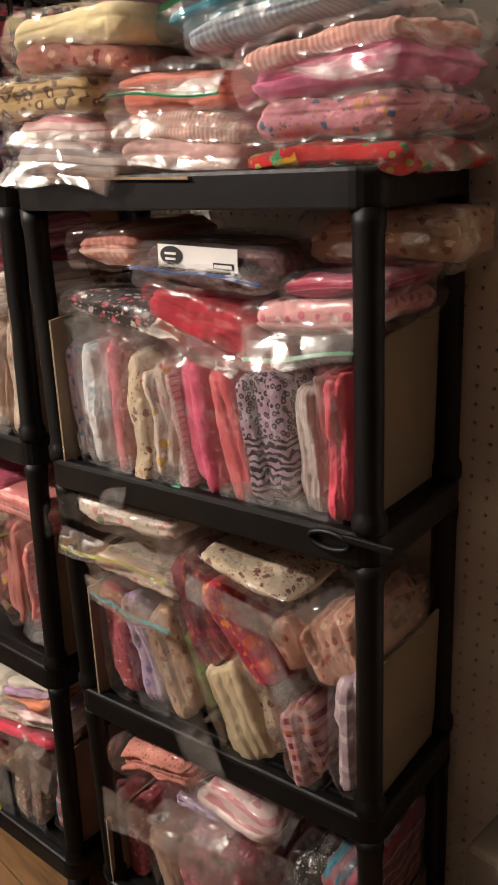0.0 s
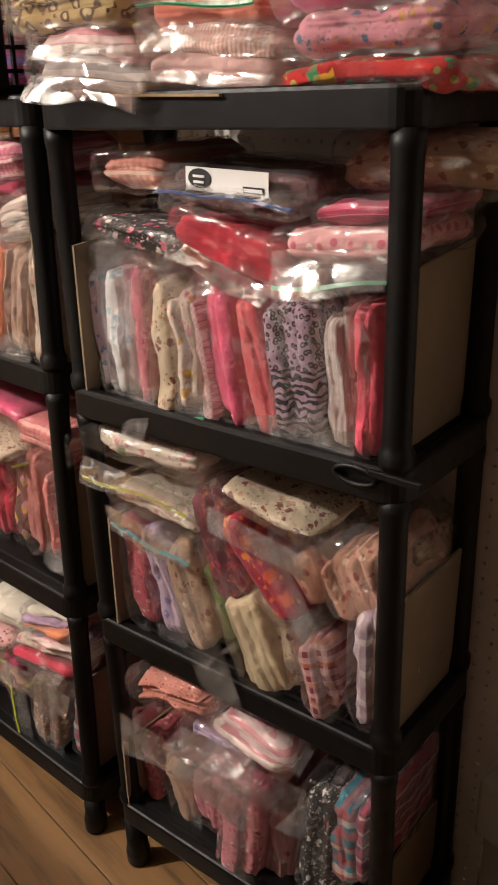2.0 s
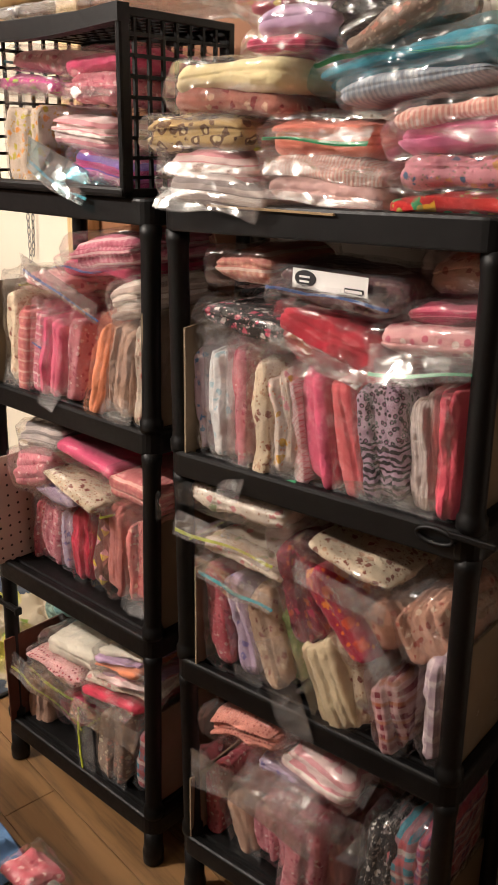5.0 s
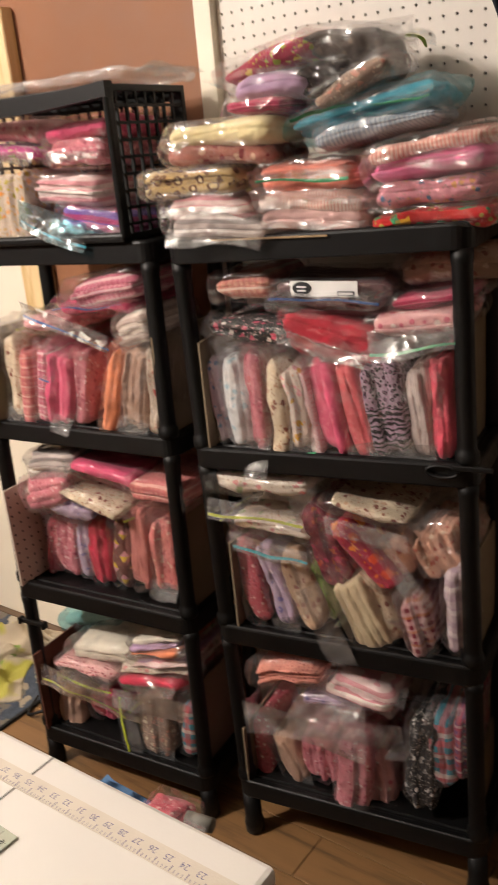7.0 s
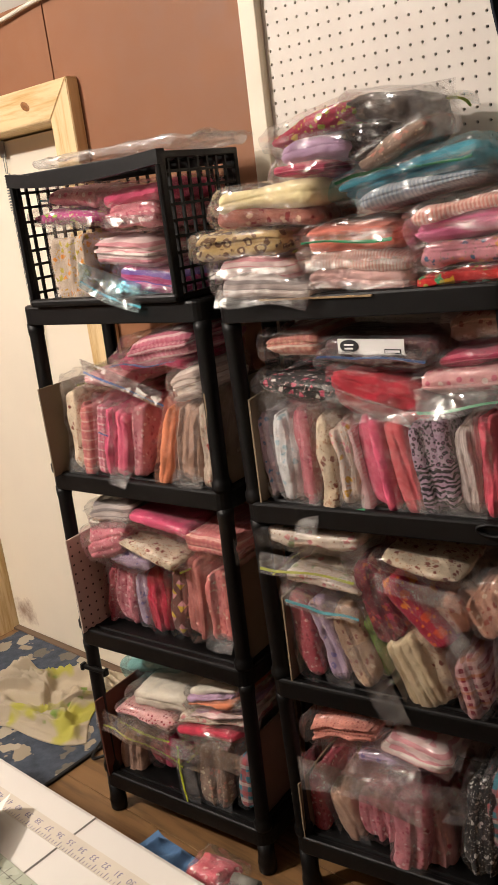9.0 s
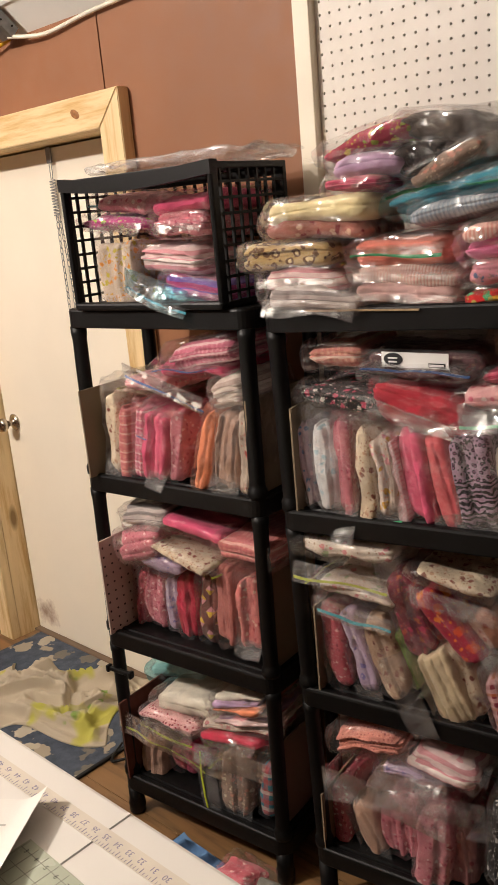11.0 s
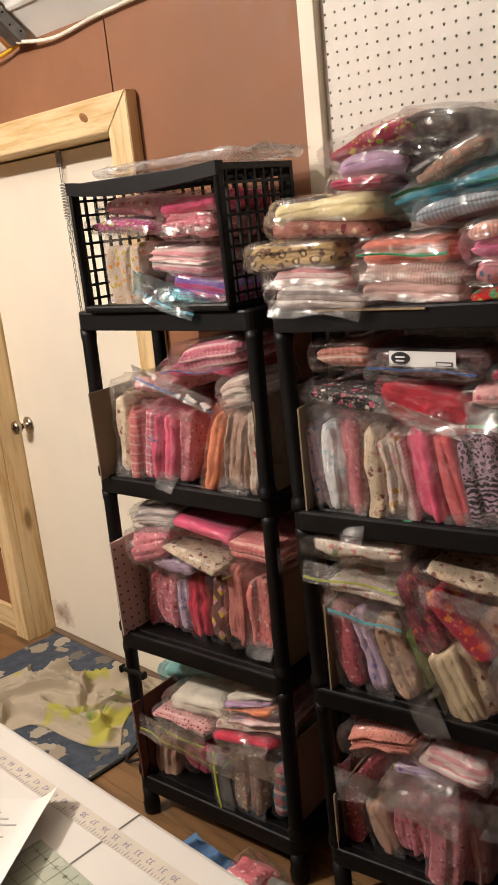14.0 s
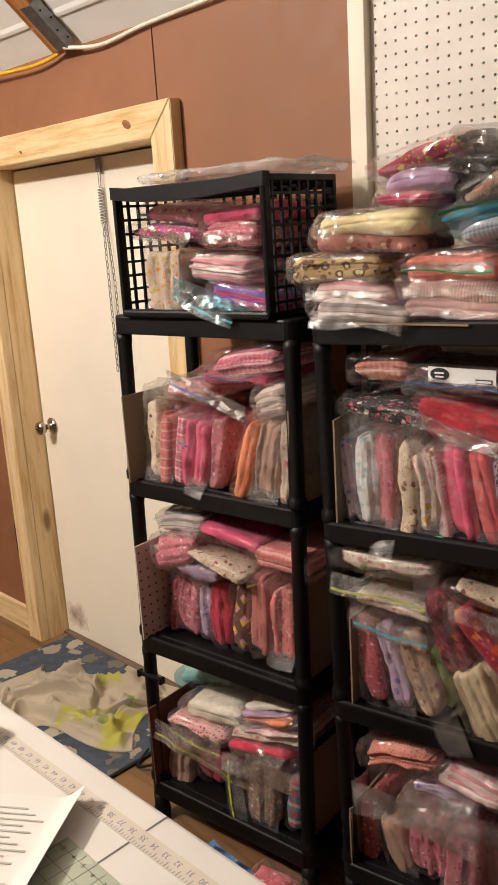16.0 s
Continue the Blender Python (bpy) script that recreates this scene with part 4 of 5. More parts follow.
bag(UL, 0.286, 1.087, 0.040, 0.172, -10, 0.02, 0.2, "rosefloral")
bag(UL, 0.386, 1.092, 0.036, 0.195, -19, 0.01, 0.2, "orange", zips="left:0.03:none")
bag(UL, 0.456, 1.103, 0.064, 0.182, -11, 0.01, 0.2, "tan", zips="left:0.025:none bottom:0.015:none")
bag(UL, 0.498, 1.102, 0.032, 0.193, -7, 0.02, 0.2, "whitered")
bag(UL, 0.391, 1.321, 0.182, 0.051, 9, 0.02, 0.2, "pinkplaid", zips="left:0.04:none")
b = bag(UL, 0.351, 1.284, 0.196, 0.033, 2, 0.04, 0.2, "hotpink", zips="frontout:0.03:blue")
drape(b, UL, (0.18, -0.004, 1.30), (0.42, -0.010, 1.23), (0, -0.2, -1), 0.04, "blue", 910)
bag(UL, 0.464, 1.237, 0.086, 0.060, 15, 0.02, 0.18, "whitestripe")
bag(UL, 0.213, 1.242, 0.128, 0.033, -4, 0.02, 0.2, "pinkwhite", zips="left:0.03:lime")
# middle bay, left unit
bag(UL, 0.068, 0.644, 0.048, 0.160, -8, 0.065, 0.2, "redfloral")
bag(UL, 0.124, 0.658, 0.073, 0.152, -8, 0.065, 0.2, "rosefloral", zips="left:0.03:none")
bag(UL, 0.182, 0.653, 0.046, 0.156, 2, 0.065, 0.2, "lavender")
bag(UL, 0.228, 0.652, 0.055, 0.179, -2, 0.065, 0.2, "hotred")
bag(UL, 0.289, 0.654, 0.047, 0.173, -3, 0.065, 0.2, "argyle")
bag(UL, 0.371, 0.691, 0.061, 0.209, -5, 0.045, 0.2, "rose")
bag(UL, 0.438, 0.685, 0.067, 0.184, -2, 0.05, 0.2, "coralprint", zips="bottom:0.025:none")
bag(UL, 0.133, 0.827, 0.138, 0.072, 14, 0.01, 0.18, "rosefloral", zips="left:0.03:none")
bag(UL, 0.152, 0.894, 0.140, 0.060, 7, 0.03, 0.18, "greywhite", zips="left:0.03:none front:0.03:none")
bag(UL, 0.309, 0.890, 0.167, 0.026, -7, 0.02, 0.2, "hotpink", zips="left:0.02:none")
bag(UL, 0.274, 0.818, 0.159, 0.022, -15, 0.01, 0.18, "creamfloral", zips="right:0.03:lime")
bag(UL, 0.467, 0.861, 0.153, 0.052, -3, 0.02, 0.2, "salmonplaid", zips="left:0.03:none")
bag(UL, 0.192, 0.778, 0.036, 0.122, 85, 0.02, 0.18, "lavender")
# lowest bay, left unit
bag(UL, 0.186, 0.364, 0.197, 0.049, 9, 0.04, 0.18, "creamsolid", zips="left:0.03:none")
b = bag(UL, 0.152, 0.319, 0.180, 0.031, -1, 0.02, 0.18, "heartdots", zips="front:0.045:lime")
drape(b, UL, (0.0, -0.006, 0.335), (0.30, -0.010, 0.285), (0, -0.25, -1), 0.062, "lime", 901)
for k, key in enumerate(("pinkstripe", "lilac", "whitefloral", "orange", "lilac", "creamsolid")):
    bag(UL, 0.396 + 0.006 * math.sin(2.3 * k), 0.3925 + 0.0125 * k, 0.172 - 0.007 * k, 0.009, 14, 0.02 + 0.004 * (k % 3), 0.175, key)
bag(UL, 0.386, 0.374, 0.203, 0.018, 11, 0.02, 0.18, "whitefloral")
b = bag(UL, 0.361, 0.336, 0.178, 0.027, 8, 0.02, 0.18, "hotred", zips="front:0.03:none")
drape(b, UL, (0.27, -0.008, 0.315), (0.50, -0.010, 0.335), (0, -0.3, -1), 0.05, "", 903)
bag(UL, 0.065, 0.182, 0.070, 0.141, -10, 0.03, 0.18, "tan", zips="left:0.02:none")
bag(UL, 0.137, 0.183, 0.044, 0.075, 5, 0.05, 0.18, "redfloral")
bag(UL, 0.178, 0.180, 0.034, 0.070, 4, 0.06, 0.16, "hotpink")
b = bag(UL, 0.374, 0.222, 0.086, 0.177, -3, 0.01, 0.2, "taupefloral", zips="left:0.04:lime bottom:0.05:none")
drape(b, UL, (0.335, -0.006, 0.095), (0.325, -0.006, 0.30), (-1, -0.2, -0.1), 0.055, "lime", 902)
bag(UL, 0.458, 0.215, 0.040, 0.155, -4, 0.03, 0.18, "teal", zips="left:0.03:none")
bag(UL, 0.079, 0.385, 0.205, 0.039, 16, 0.14, 0.12, "paleteal", look_of=FILM_BLUE)
# in the crate
bag(UL, 0.168, 1.657, 0.157, 0.023, -3, 0.06, 0.2, "pinkwhite", group="bagged clothes in the crate", zips="left:0.02:teal")
bag(UL, 0.152, 1.614, 0.186, 0.020, -4, 0.05, 0.2, "magentagreen", group="bagged clothes in the crate", zips="front:0.025:none")
bag(UL, 0.360, 1.641, 0.178, 0.027, 2, 0.05, 0.2, "hotpink", group="bagged clothes in the crate")
bag(UL, 0.352, 1.600, 0.140, 0.036, -3, 0.05, 0.2, "rosefloral", group="bagged clothes in the crate", zips="front:0.02:none")
bag(UL, 0.311, 1.526, 0.176, 0.042, -4, 0.05, 0.2, "pinkstripe", group="bagged clothes in the crate", zips="right:0.03:none")
b = bag(UL, 0.377, 1.457, 0.168, 0.040, -8, 0.04, 0.2, "purplemix", group="bagged clothes in the crate", zips="front:0.03:none")
drape(b, UL, (0.215, 0.010, 1.515), (0.40, 0.0, 1.46), (-0.1, -0.3, -1), 0.06, "teal", 923, FILM_BLUE)
bag(UL, 0.162, 1.498, 0.097, 0.141, -0, 0.03, 0.2, "orangefloral", group="bagged clothes in the crate", zips="left:0.02:none bottom:0.02:none")
# pile on top of the right unit
bag(UR, 0.113, 1.439, 0.179, 0.035, -3, -0.01, 0.16, "greywhite", group="bagged clothes piled on top", zips="front:0.035:none")
bag(UR, 0.077, 1.480, 0.160, 0.036, -1, 0.01, 0.2, "pinkstripe", group="bagged clothes piled on top", zips="front:0.02:none left:0.05:none")
bag(UR, 0.047, 1.523, 0.180, 0.036, 1, 0.01, 0.2, "goldleopard", group="bagged clothes piled on top", zips="left:0.02:none")
bag(UR, 0.128, 1.601, 0.186, 0.033, -0, 0.01, 0.2, "creamyellow", group="bagged clothes piled on top", zips="left:0.03:none")
bag(UR, 0.109, 1.573, 0.189, 0.030, -4, 0.01, 0.2, "redfold", group="bagged clothes piled on top", zips="left:0.02:none")
bag(UR, 0.283, 1.520, 0.164, 0.041, 1, 0.02, 0.2, "peachcoral", group="bagged clothes piled on top", zips="frontout:0.02:green left:0.04:lime")
bag(UR, 0.296, 1.479, 0.187, 0.026, -3, 0.02, 0.2, "whitepinkstripe", group="bagged clothes piled on top", zips="frontout:0.02:none")
bag(UR, 0.291, 1.444, 0.185, 0.037, -2, 0.02, 0.2, "palepink", group="bagged clothes piled on top", zips="front:0.02:none")
bag(UR, 0.505, 1.441, 0.180, 0.027, 3, 0.01, 0.22, "redyellow", group="bagged clothes piled on top", zips="right:0.03:none")
bag(UR, 0.507, 1.481, 0.167, 0.031, 4, 0.01, 0.22, "pinkflower", group="bagged clothes piled on top", zips="left:0.02:none")
bag(UR, 0.500, 1.524, 0.180, 0.032, 5, 0.01, 0.22, "bubblegum", group="bagged clothes piled on top", zips="frontout:0.015:none")
bag(UR, 0.499, 1.554, 0.174, 0.020, 7, 0.01, 0.22, "salmonstripe", group="bagged clothes piled on top")
bag(UR, 0.376, 1.617, 0.237, 0.034, 9, 0.07, 0.16, "tealblue", group="bagged clothes piled on top", zips="frontout:0.025:green", look_of=FILM_BLUE)
bag(UR, 0.405, 1.591, 0.187, 0.024, 9, 0.04, 0.18, "greyblue", group="bagged clothes piled on top")
bag(UR, 0.186, 1.644, 0.110, 0.025, -1, 0.05, 0.16, "magenta", group="bagged clothes piled on top")
bag(UR, 0.214, 1.677, 0.119, 0.034, -1, 0.05, 0.16, "lilac", group="bagged clothes piled on top", zips="left:0.06:teal")
bag(UR, 0.309, 1.679, 0.078, 0.045, 2, 0.07, 0.16, "darkleopard", group="bagged clothes piled on top")
bag(UR, 0.206, 1.716, 0.165, 0.028, 12, 0.06, 0.16, "redgreen", group="bagged clothes piled on top", zips="left:0.02:none")
b = bag(UR, 0.340, 1.727, 0.114, 0.036, -5, 0.06, 0.16, "olivedark", group="bagged clothes piled on top", zips="right:0.08:lime")
drape(b, UR, (0.36, 0.06, 1.75), (0.36, 0.06, 1.66), (1, 0.1, 0.05), 0.12, "", 909)
bag(UR, 0.363, 1.662, 0.127, 0.028, 22, 0.05, 0.14, "taupefloral", group="bagged clothes piled on top", zips="left:0.03:none")

# ---- crate ----
def crate(m, w, d, h):
    c = thing("plastic_crate", m, "black plastic crate lying on its side, stuffed with bagged clothes", "crate")
    t, n = 0.010, 0.032

    def lattice(name, place, a, b, rim):
        """A grid of bars a by b, with a solid rim."""
        bmx = bmesh.new()
        box(bmx, 0, a, -t / 2, t / 2, 0, rim, 0.002)
        box(bmx, 0, a, -t / 2, t / 2, b - rim, b, 0.002)
        box(bmx, 0, rim, -t / 2, t / 2, rim - 0.003, b - rim + 0.003, 0.002)
        box(bmx, a - rim, a, -t / 2, t / 2, rim - 0.003, b - rim + 0.003, 0.002)
        p = part(name, bmx, BLACK, c)
        p.matrix_basis = place
        up = bpy.data.meshes.new("bar")
        ub = slab_of(-0.003, 0.003, -0.003, 0.003, rim * 0.8, b - rim * 0.8)
        ub.to_mesh(up)
        ub.free()
        across = bpy.data.meshes.new("bar")
        ub = slab_of(rim * 0.8, a - rim * 0.8, -0.0026, 0.0026, -0.003, 0.003)
        ub.to_mesh(across)
        ub.free()
        for k in range(1, int(a / n)):
            part("bar", up, BLACK, p).location = (k * n, 0, 0)
        for k in range(1, int(b / n)):
            part("bar", across, BLACK, p).location = (0, 0, k * n)
    lattice("side_panel", pose(t / 2, 0, 0, 0, 0, 90), d, h, 0.012)
    lattice("side_panel", pose(w - t / 2, 0, 0, 0, 0, 90), d, h, 0.014)
    lattice("top_panel", pose(t, 0, h - t / 2, -90, 0, 0), w - 2 * t, d, 0.02)
    lattice("bottom_panel", pose(t, 0, t / 2, -90, 0, 0), w - 2 * t, d, 0.02)
    lattice("back_panel", pose(t, d - t / 2, t), w - 2 * t, h - 2 * t, 0.02)
    b = bmesh.new()
    rim = 0.018
    steps = 12
    for k in range(steps):
        x0, x1 = -0.006 + (w + 0.012) * k / steps, -0.006 + (w + 0.012) * (k + 1) / steps
        sag = [-0.013 * math.sin(math.pi * min(1.0, max(0.0, x / w)) ** 0.8) for x in (x0, x1)]
        e = [b.verts.new((x, y, h + dz + g)) for x, g in ((x0, sag[0]), (x1, sag[1])) for y, dz in ((-0.012, 0.004), (0.014, 0.004), (0.014, -0.024), (-0.012, -0.024))]
        for q in range(4):
            b.faces.new((e[q], e[(q + 1) % 4], e[4 + (q + 1) % 4], e[4 + q]))
        if k == 0:
            b.faces.new(e[:4])
        if k == steps - 1:
            b.faces.new(e[4:])
    bmesh.ops.remove_doubles(b, verts=b.verts, dist=0.0002)
    bmesh.ops.recalc_face_normals(b, faces=b.faces)
    box(b, -0.004, w + 0.004, -0.012, 0.014, -0.0, rim, 0.006)
    box(b, -0.006, 0.007, -0.010, 0.016, 0.004, h - 0.004, 0.006)
    box(b, w - 0.007, w + 0.006, -0.010, 0.016, 0.004, h - 0.004, 0.006)
    part("rim", b, BLACK, c)
    return c


crate(UL @ pose(0.055, 0.004, 1.420, 0, 0, 0), 0.435, 0.27, 0.295)

# sticker on the brown bag
stick = thing("product_label", UR @ pose(0.299, 0.038, 1.3205, 0, 1, 0), "white sticker with a dark oval on a bag", "label")
part("sheet", slab_of(-0.066, 0.066, -0.001, 0.0, -0.0145, 0.0145), LABEL_WHITE, stick)
ov = turned([(0.0165, 0), (0.0165, 0.001)], 24, pose(-0.042, -0.0012, 0.001, 90, 0, 0) @ Matrix.Diagonal((1.15, 0.72, 1, 1)))
part("oval_mark", ov, INK_DARK, stick)
part("print_bar", slab_of(-0.052, -0.033, -0.0036, -0.0024, 0.002, 0.005), LABEL_WHITE, stick)
part("print_bar", slab_of(-0.051, -0.034, -0.0036, -0.0024, -0.005, -0.002), LABEL_WHITE, stick)
part("print_frame", slab_of(0.028, 0.06, -0.0022, -0.0012, -0.012, -0.004), INK_DARK, stick)
part("print_bar", slab_of(0.03, 0.058, -0.0032, -0.0024, -0.010, -0.006), LABEL_WHITE, stick)

# empty bag lying on the crate
loose = thing("empty_plastic_bag", UL @ pose(0.33, 0.13, 1.731), "empty clear plastic bag lying on the crate", "plastic bag")
part("film", film_mesh(0.36, 0.22, 0.010, 7003, 0.06), FILM_THICK, loose)
flap(loose, 7011, (0.18, -0.10, 0.002), (0.18, 0.10, 0.002), (1, 0, 0.05), 0.07, "", FILM_THICK)

# card under the pile
tagged(part("card_sheet", slab_of(0.10, 0.33, -0.008, 0.2, 1.4185, 1.4215), CARD_EDGE), "thin cardboard sheet under the bags", "cardboard").matrix_basis = UR

# navy cloth that hangs from the roof beside the pile
navy = thing("hanging_cloth", pose(-0.385, 1.02, 1.735), "navy blue cloth hanging from the roof", "cloth")
hs, ht = [q.ravel() for q in np.meshgrid(np.linspace(0, 1, 41), np.linspace(0, 1, 41), indexing="ij")]
hx = (hs - 0.5) * (0.10 + 0.26 * np.sqrt(ht)) + 0.01 * np.sin(9 * ht)
hp = np.stack([hx, 0.03 * np.sin(hs * 17) * (1 - 0.4 * ht), ht * 0.82 - 0.05 * np.sin(hs * 3.1)], 1)
nc = part("folds", mesh_of("folds", hp, sheet_faces(40, 40)), plain("navy_cloth", "131826", 0.9, vary=0.2, scale=20, relief=0.002), navy)
nc.modifiers.new("thickness", "SOLIDIFY").thickness = 0.004

# ---- floor things ----
def rug_material():
    n = Nodes("rug_weave")
    v = n.coords()
    wob = n.add("ShaderNodeVectorMath", {0: v, 1: n.add("ShaderNodeVectorMath", {0: n.add("ShaderNodeTexNoise", {"Vector": v, "Scale": 19.0, "Detail": 3.0}).outputs["Color"], 1: (0.11, 0.11, 0.0)}, operation="MULTIPLY").outputs[0]}, operation="ADD").outputs[0]
    flat = n.add("ShaderNodeVectorMath", {0: wob, 1: (1, 1, 0)}, operation="MULTIPLY").outputs[0]
    vo = n.add("ShaderNodeTexVoronoi", {"Vector": flat, "Scale": 10.5, "Randomness": 0.75})
    pick = n.ramp(n.add("ShaderNodeSeparateColor", {0: vo.outputs["Color"]}).outputs[0], [(0.0, lin("9c907c")), (0.45, lin("6f685e")), (0.75, lin("aca28f"))], "CONSTANT")
    col = n.mix(n.ramp(vo.outputs["Distance"], [(0.40, (1, 1, 1, 1)), (0.43, (0, 0, 0, 1))]), n.ramp(n.noise(v, 30, 3), [(0.3, lin("353d48")), (0.7, lin("4b5462"))]), pick)
    return n.finish(col, 0.95, 0.0, n.bump(n.noise(v, 500, 2), 0.7, 0.003))


rug = thing("rug", pose(-2.41, 1.02, 0), "slate blue rug with beige leaf pattern on the floor", "rug")
part("weave", slab_of(-0.46, 0.455, -0.52, 0.495, 0.0, 0.009, 0.003), rug_material(), rug)
part("binding", slab_of(0.4555, 0.468, -0.52, 0.495, 0.0, 0.011, 0.004), DARK, rug, "dark edge binding")


def towel_material():
    n = Nodes("towel_terry")
    v = n.coords()
    col = n.ramp(n.noise(v, 5.5, 2), [(0.60, lin("b3a690")), (0.65, lin("b0ab4e"))])
    col = n.mix(n.ramp(n.noise(v, 8, 3), [(0.68, (0, 0, 0, 1)), (0.72, (1, 1, 1, 1))]), col, lin("7f9a4a"))
    return n.finish(col, 0.97, 0.0, n.bump(n.noise(v, 320, 2), 0.8, 0.004))


nu, nv = 90, 70
gs, gt = [q.ravel() for q in np.meshgrid(np.linspace(0, 1, nu + 1), np.linspace(0, 1, nv + 1), indexing="ij")]
gp = np.stack([(gs - 0.5) * 0.60, (gt - 0.5) * 0.40, 0 * gs], 1)
rim = np.minimum(1, 6 * np.minimum(np.minimum(gs, 1 - gs), np.minimum(gt, 1 - gt)))
ridge = np.maximum(0, 0.8 - np.abs(ripple(gp * np.array((0.55, 1.3, 1)), 401, 36, 5)))
ridge2 = np.maximum(0, 0.6 - np.abs(ripple(gp * np.array((1.4, 0.7, 1)), 402, 52, 5)))
peak = np.exp(-((gp[:, 0] + 0.05) ** 2 + (gp[:, 1] - 0.13) ** 2) / 0.004)
gz = 0.012 + rim * (0.075 * ridge ** 1.2 + 0.026 * ridge2 + 0.05 * peak)
gx = gp[:, 0] + 0.05 * ripple(gp, 403, 14, 4)
gy = gp[:, 1] + 0.05 * ripple(gp, 404, 13, 4)
towel = thing("towel", pose(-2.38, 1.22, 0, 0, 0, 24), "crumpled beige and lime towel dropped on the rug", "towel")
tm = part("folds", mesh_of("folds", np.stack([gx, gy, gz], 1), sheet_faces(nu, nv)), towel_material(), towel)
so = tm.modifiers.new("thickness", "SOLIDIFY")
so.thickness = 0.004

wire("floor_cable", [(-1.97, 1.22, 0.008), (-1.92, 1.14, 0.012), (-1.86, 1.17, 0.03), (-1.80, 1.20, 0.02), (-1.74, 1.16, 0.008), (-1.70, 1.19, 0.006)], 0.005, BLACK)
tagged(bpy.data.objects["floor_cable"], "black cable looped on the floor by the shelf", "cable")

stool = thing("stool", pose(-0.92, 0.685, 0), "low black stool beside the table, strewn with scraps", "stool")
part("seat", slab_of(-0.14, 0.11, -0.07, 0.02, 0.46, 0.478, 0.008), BLACK, stool)
for lx in (-0.12, 0.09):
    for ly in (-0.055, 0.006):
        part("leg", turned([(0.011, 0.0), (0.012, 0.456)], 12, pose(lx, ly, 0)), BLACK, stool)
scrap = thing("cloth_scrap", pose(-0.985, 0.655, 0.478, 0, 0, -8), "crumpled light blue cloth scrap on the stool", "cloth")
gs2, gt2 = [q.ravel() for q in np.meshgrid(np.linspace(0, 1, 41), np.linspace(0, 1, 25), indexing="ij")]
gp2 = np.stack([(gs2 - 0.5) * 0.17, (gt2 - 0.5) * 0.10, 0 * gs2], 1)
rim2 = np.minimum(1, 6 * np.minimum(np.minimum(gs2, 1 - gs2), np.minimum(gt2, 1 - gt2)))
gz2 = 0.004 + rim2 * 0.024 * np.maximum(0, 0.9 - np.abs(ripple(gp2, 511, 45, 4)))
part("folds", mesh_of("folds", np.stack([gp2[:, 0] + 0.008 * ripple(gp2, 512, 40, 4), gp2[:, 1] + 0.01 * ripple(gp2, 513, 40, 4), gz2], 1), sheet_faces(40, 24)), BLUE_CLOTH, scrap)
bag(pose(0, 0, 0), -0.875, 0.494, 0.075, 0.026, 4, 0.655, 0.06, "redfloral", group="scraps on the stool", zips="right:0.04:none")
tube = thing("grey_tube", pose(-0.84, 0.69, 0.492, 0, 90, 10), "grey cardboard tube lying on the stool", "tube")
part("tube_wall", turned([(0.009, 0), (0.013, 0.0), (0.013, 0.05), (0.009, 0.05)]), LINE, tube)

pale = thing("storage_box", pose(-0.275, 1.385, 0), "pale grey cardboard storage box beside the shelving", "box")
part("body", slab_of(-0.17, 0.17, -0.045, 0.05, 0.0, 0.40, 0.006), plain("grey_card", "5f574c", 0.85), pale)
part("lid", slab_of(-0.18, 0.18, -0.055, 0.058, 0.40, 0.505, 0.008), plain("pale_card", "6f675b", 0.85), pale)

# ---- work table ----
TZ = 0.765
table = thing("work_table", pose(0, 0, 0), "white work table with a printed measuring tape", "table")
part("tabletop", slab_of(-2.15, -0.48, -0.30, 0.475, TZ - 0.03, TZ, 0.008), TABLE_TOP, table)
part("panel_seam", slab_of(-0.8715, -0.8685, -0.28, 0.470, TZ + 0.0003, TZ + 0.0009), LINE, table, "thin grey seam line")
for lx in (-2.08, -0.56):
    for ly in (-0.24, 0.41):
        part("leg", turned([(0.016, 0.0), (0.016, TZ - 0.03)], 14, pose(lx, ly, 0)), STEEL, table)
tape = thing("measuring_tape", pose(0, 0, 0), "cream stick-on measuring tape along the table edge", "tape measure")
part("strip", slab_of(-1.75, -0.50, 0.399, 0.429, TZ + 0.001, TZ + 0.0018), TAPE, tape)
for k in range(23, 69):
    x = -0.988 - (k - 40) * 0.0259
    td = bpy.data.curves.new("numeral", "FONT")
    td.body, td.size, td.align_x, td.align_y = str(k), 0.0135, "CENTER", "CENTER"
    tob = new("numeral", td)
    tob.parent = tape
    tob.matrix_basis = pose(x, 0.4165, TZ + 0.0022, 0, 0, 180)
    td.materials.append(INK)
    part("tick", slab_of(x + 0.0122, x + 0.0132, 0.400, 0.4095, TZ + 0.002, TZ + 0.0024), INK, tape)
    for q in range(1, 4):
        part("tick", slab_of(x + 0.0125 + 0.0065 * q, x + 0.0131 + 0.0065 * q, 0.400, 0.405, TZ + 0.002, TZ + 0.0024), INK, tape)

sheetp = thing("printed_sheet", pose(-1.0006, 0.234, TZ + 0.006, 0, 0, 34), "printed white paper sheet lying on the table", "paper")
vv, ff = sheet_mesh(lambda s, t: ((s - 0.5) * 0.216, (t - 0.5) * 0.279, 0.001 + 0.3 * max(0, s - 0.8) ** 1.5), 20, 10)
part("sheet", mesh_of("sheet", vv, ff), PAPER, sheetp)
for k in range(16):
    ln = 0.11 + 0.045 * ((k * 7) % 5) / 5
    part("text_line", slab_of(-0.085, -0.085 + ln, 0.105 - k * 0.0125, 0.1085 - k * 0.0125, 0.002, 0.0024), plain("faint_ink", "b5b1a8", 0.8) if k == 0 else bpy.data.materials["faint_ink"], sheetp)

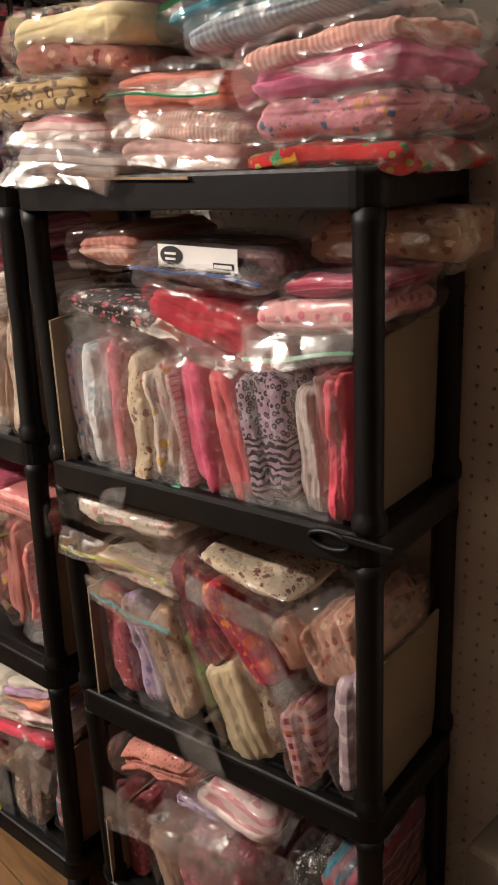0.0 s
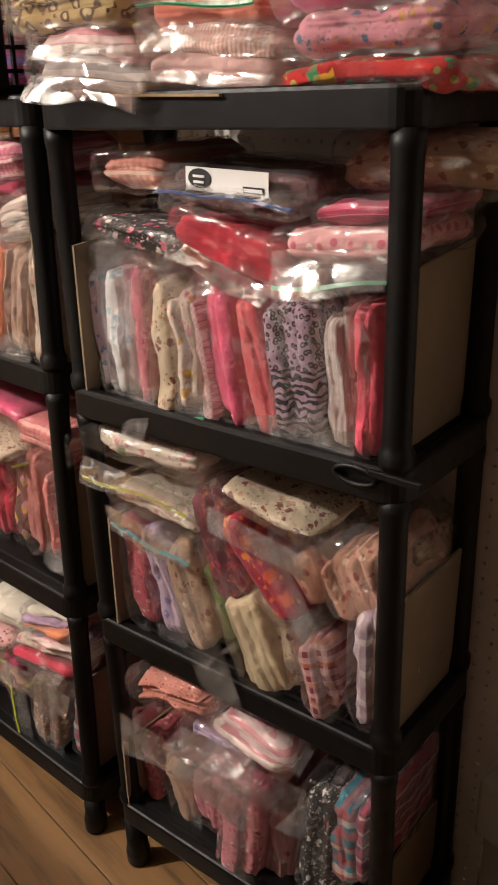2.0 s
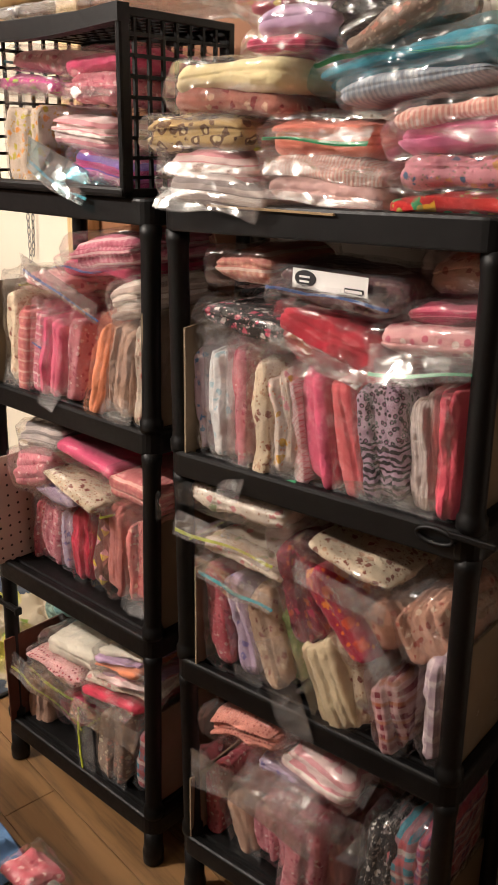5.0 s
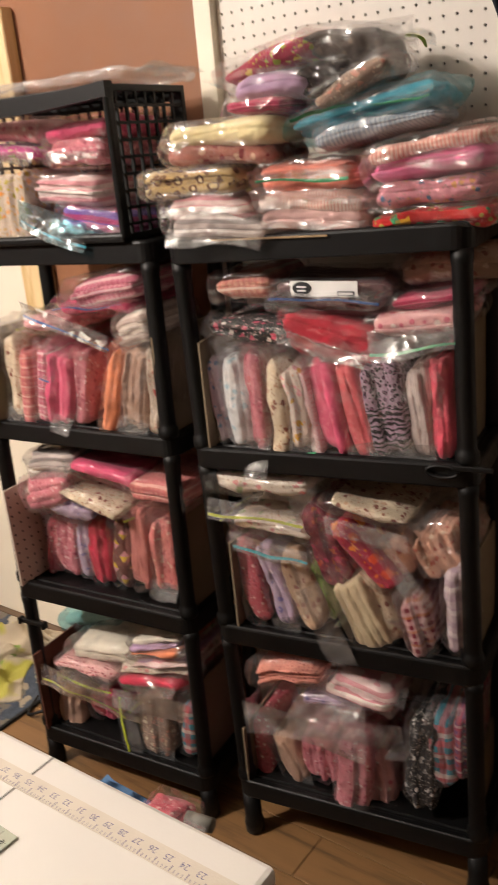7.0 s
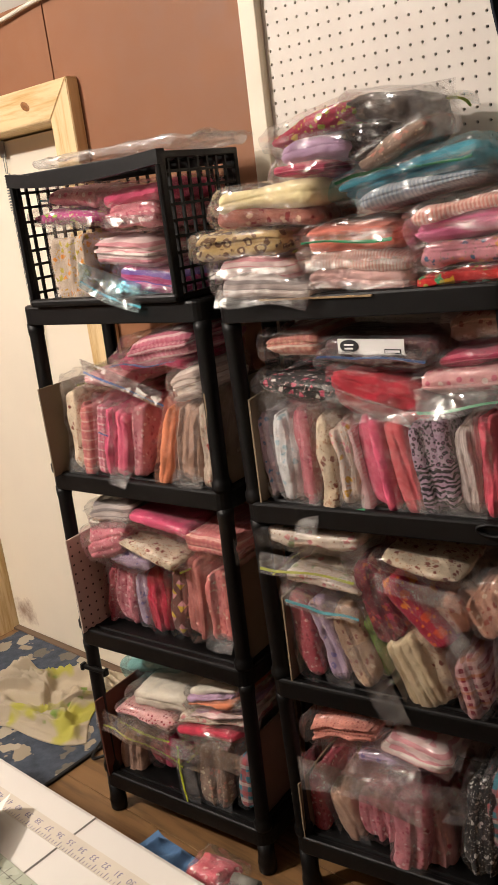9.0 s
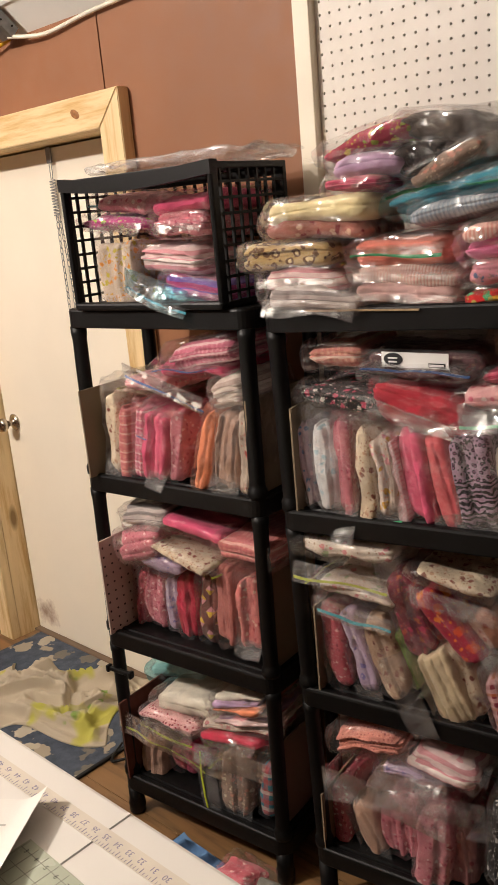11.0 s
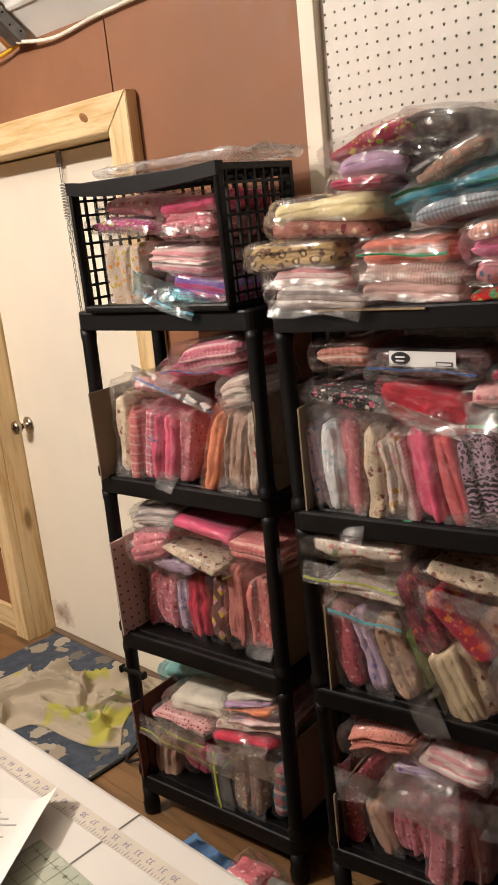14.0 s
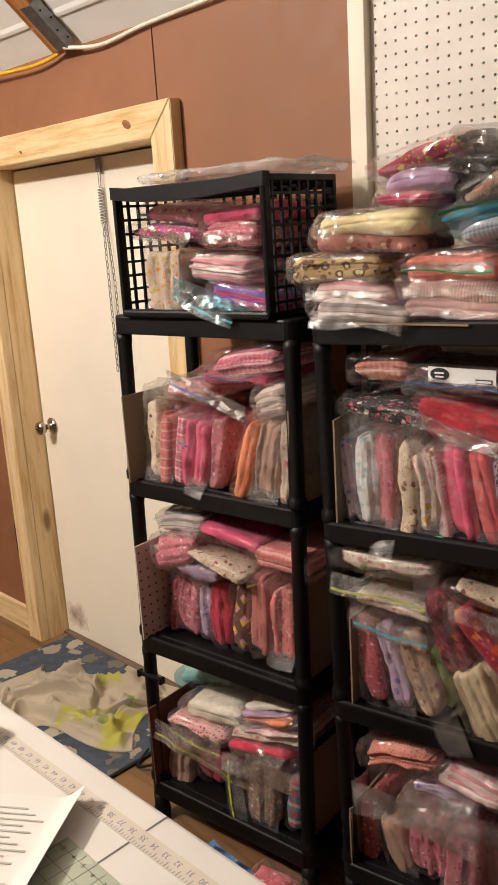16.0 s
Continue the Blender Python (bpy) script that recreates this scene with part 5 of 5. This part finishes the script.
ruler = thing("quilting_ruler", pose(-0.945, 0.345, TZ + 0.001, 0, 0, -2), "greenish clear acrylic quilting ruler", "ruler")
part("blade", slab_of(0.0, 0.155, -0.46, 0.0, 0.0, 0.003, 0.0006), plain("acrylic_green", "aeb3a0", 0.25, vary=0.03), ruler)
for k in range(0, 6):
    part("grid_line", slab_of(0.004 + 0.0254 * k, 0.0048 + 0.0254 * k, -0.455, -0.004, 0.0031, 0.0034), LINE, ruler)
for k in range(0, 17):
    part("grid_line", slab_of(0.003, 0.152, -0.0174 - 0.0254 * k, -0.0166 - 0.0254 * k, 0.0036, 0.0039), LINE, ruler)
for k in range(6):
    td = bpy.data.curves.new("numeral", "FONT")
    td.body, td.size, td.align_x, td.align_y = str(3 + k), 0.011, "CENTER", "CENTER"
    tob = new("numeral", td)
    tob.parent = ruler
    tob.matrix_basis = pose(0.0185 + 0.0254 * k, -0.018, 0.0042, 0, 0, 0)
    td.materials.append(INK_DARK)

crum = thing("crumpled_paper", pose(-1.33, 0.36, TZ), "crumpled white paper on the table", "paper")
vv, ff = sheet_mesh(lambda s, t: ((s - 0.5) * 0.16, (t - 0.5) * 0.1, 0.004 + 0.022 * abs(math.sin(s * 6 + 3 * t)) + 0.012 * abs(math.sin(9 * t + 2 * s))), 14, 10)
part("sheet", mesh_of("sheet", vv, ff, False), PAPER, crum)
gad = thing("black_gadget", pose(-1.36, 0.27, TZ), "small black plastic tool on the table", "tool")
part("body", slab_of(-0.03, 0.03, -0.018, 0.018, 0, 0.022, 0.008), BLACK, gad)
part("button", turned([(0.008, 0.022), (0.008, 0.026)], 12), STEEL, gad)

# ---- floorboards, last ----
BOARD = wood("floorboard_wood", "7d5c39", "573f26", "x", 0.8, False, 0.5)
rng = random.Random(5)
yb, row = Y0, 0
while yb < 1.6:
    width = 0.135
    xb = X0 - rng.uniform(0, 0.9)
    while xb < X1:
        ln = 1.22
        a, b = max(xb, X0), min(xb + ln, X1)
        if b - a > 0.02:
            part("plank", slab_of(a + 0.001, b - 0.001, yb + 0.001, min(yb + width, 1.6) - 0.001, -0.02, 0.0, 0.0012), BOARD, floor)
        xb += ln
    yb += width
    row += 1
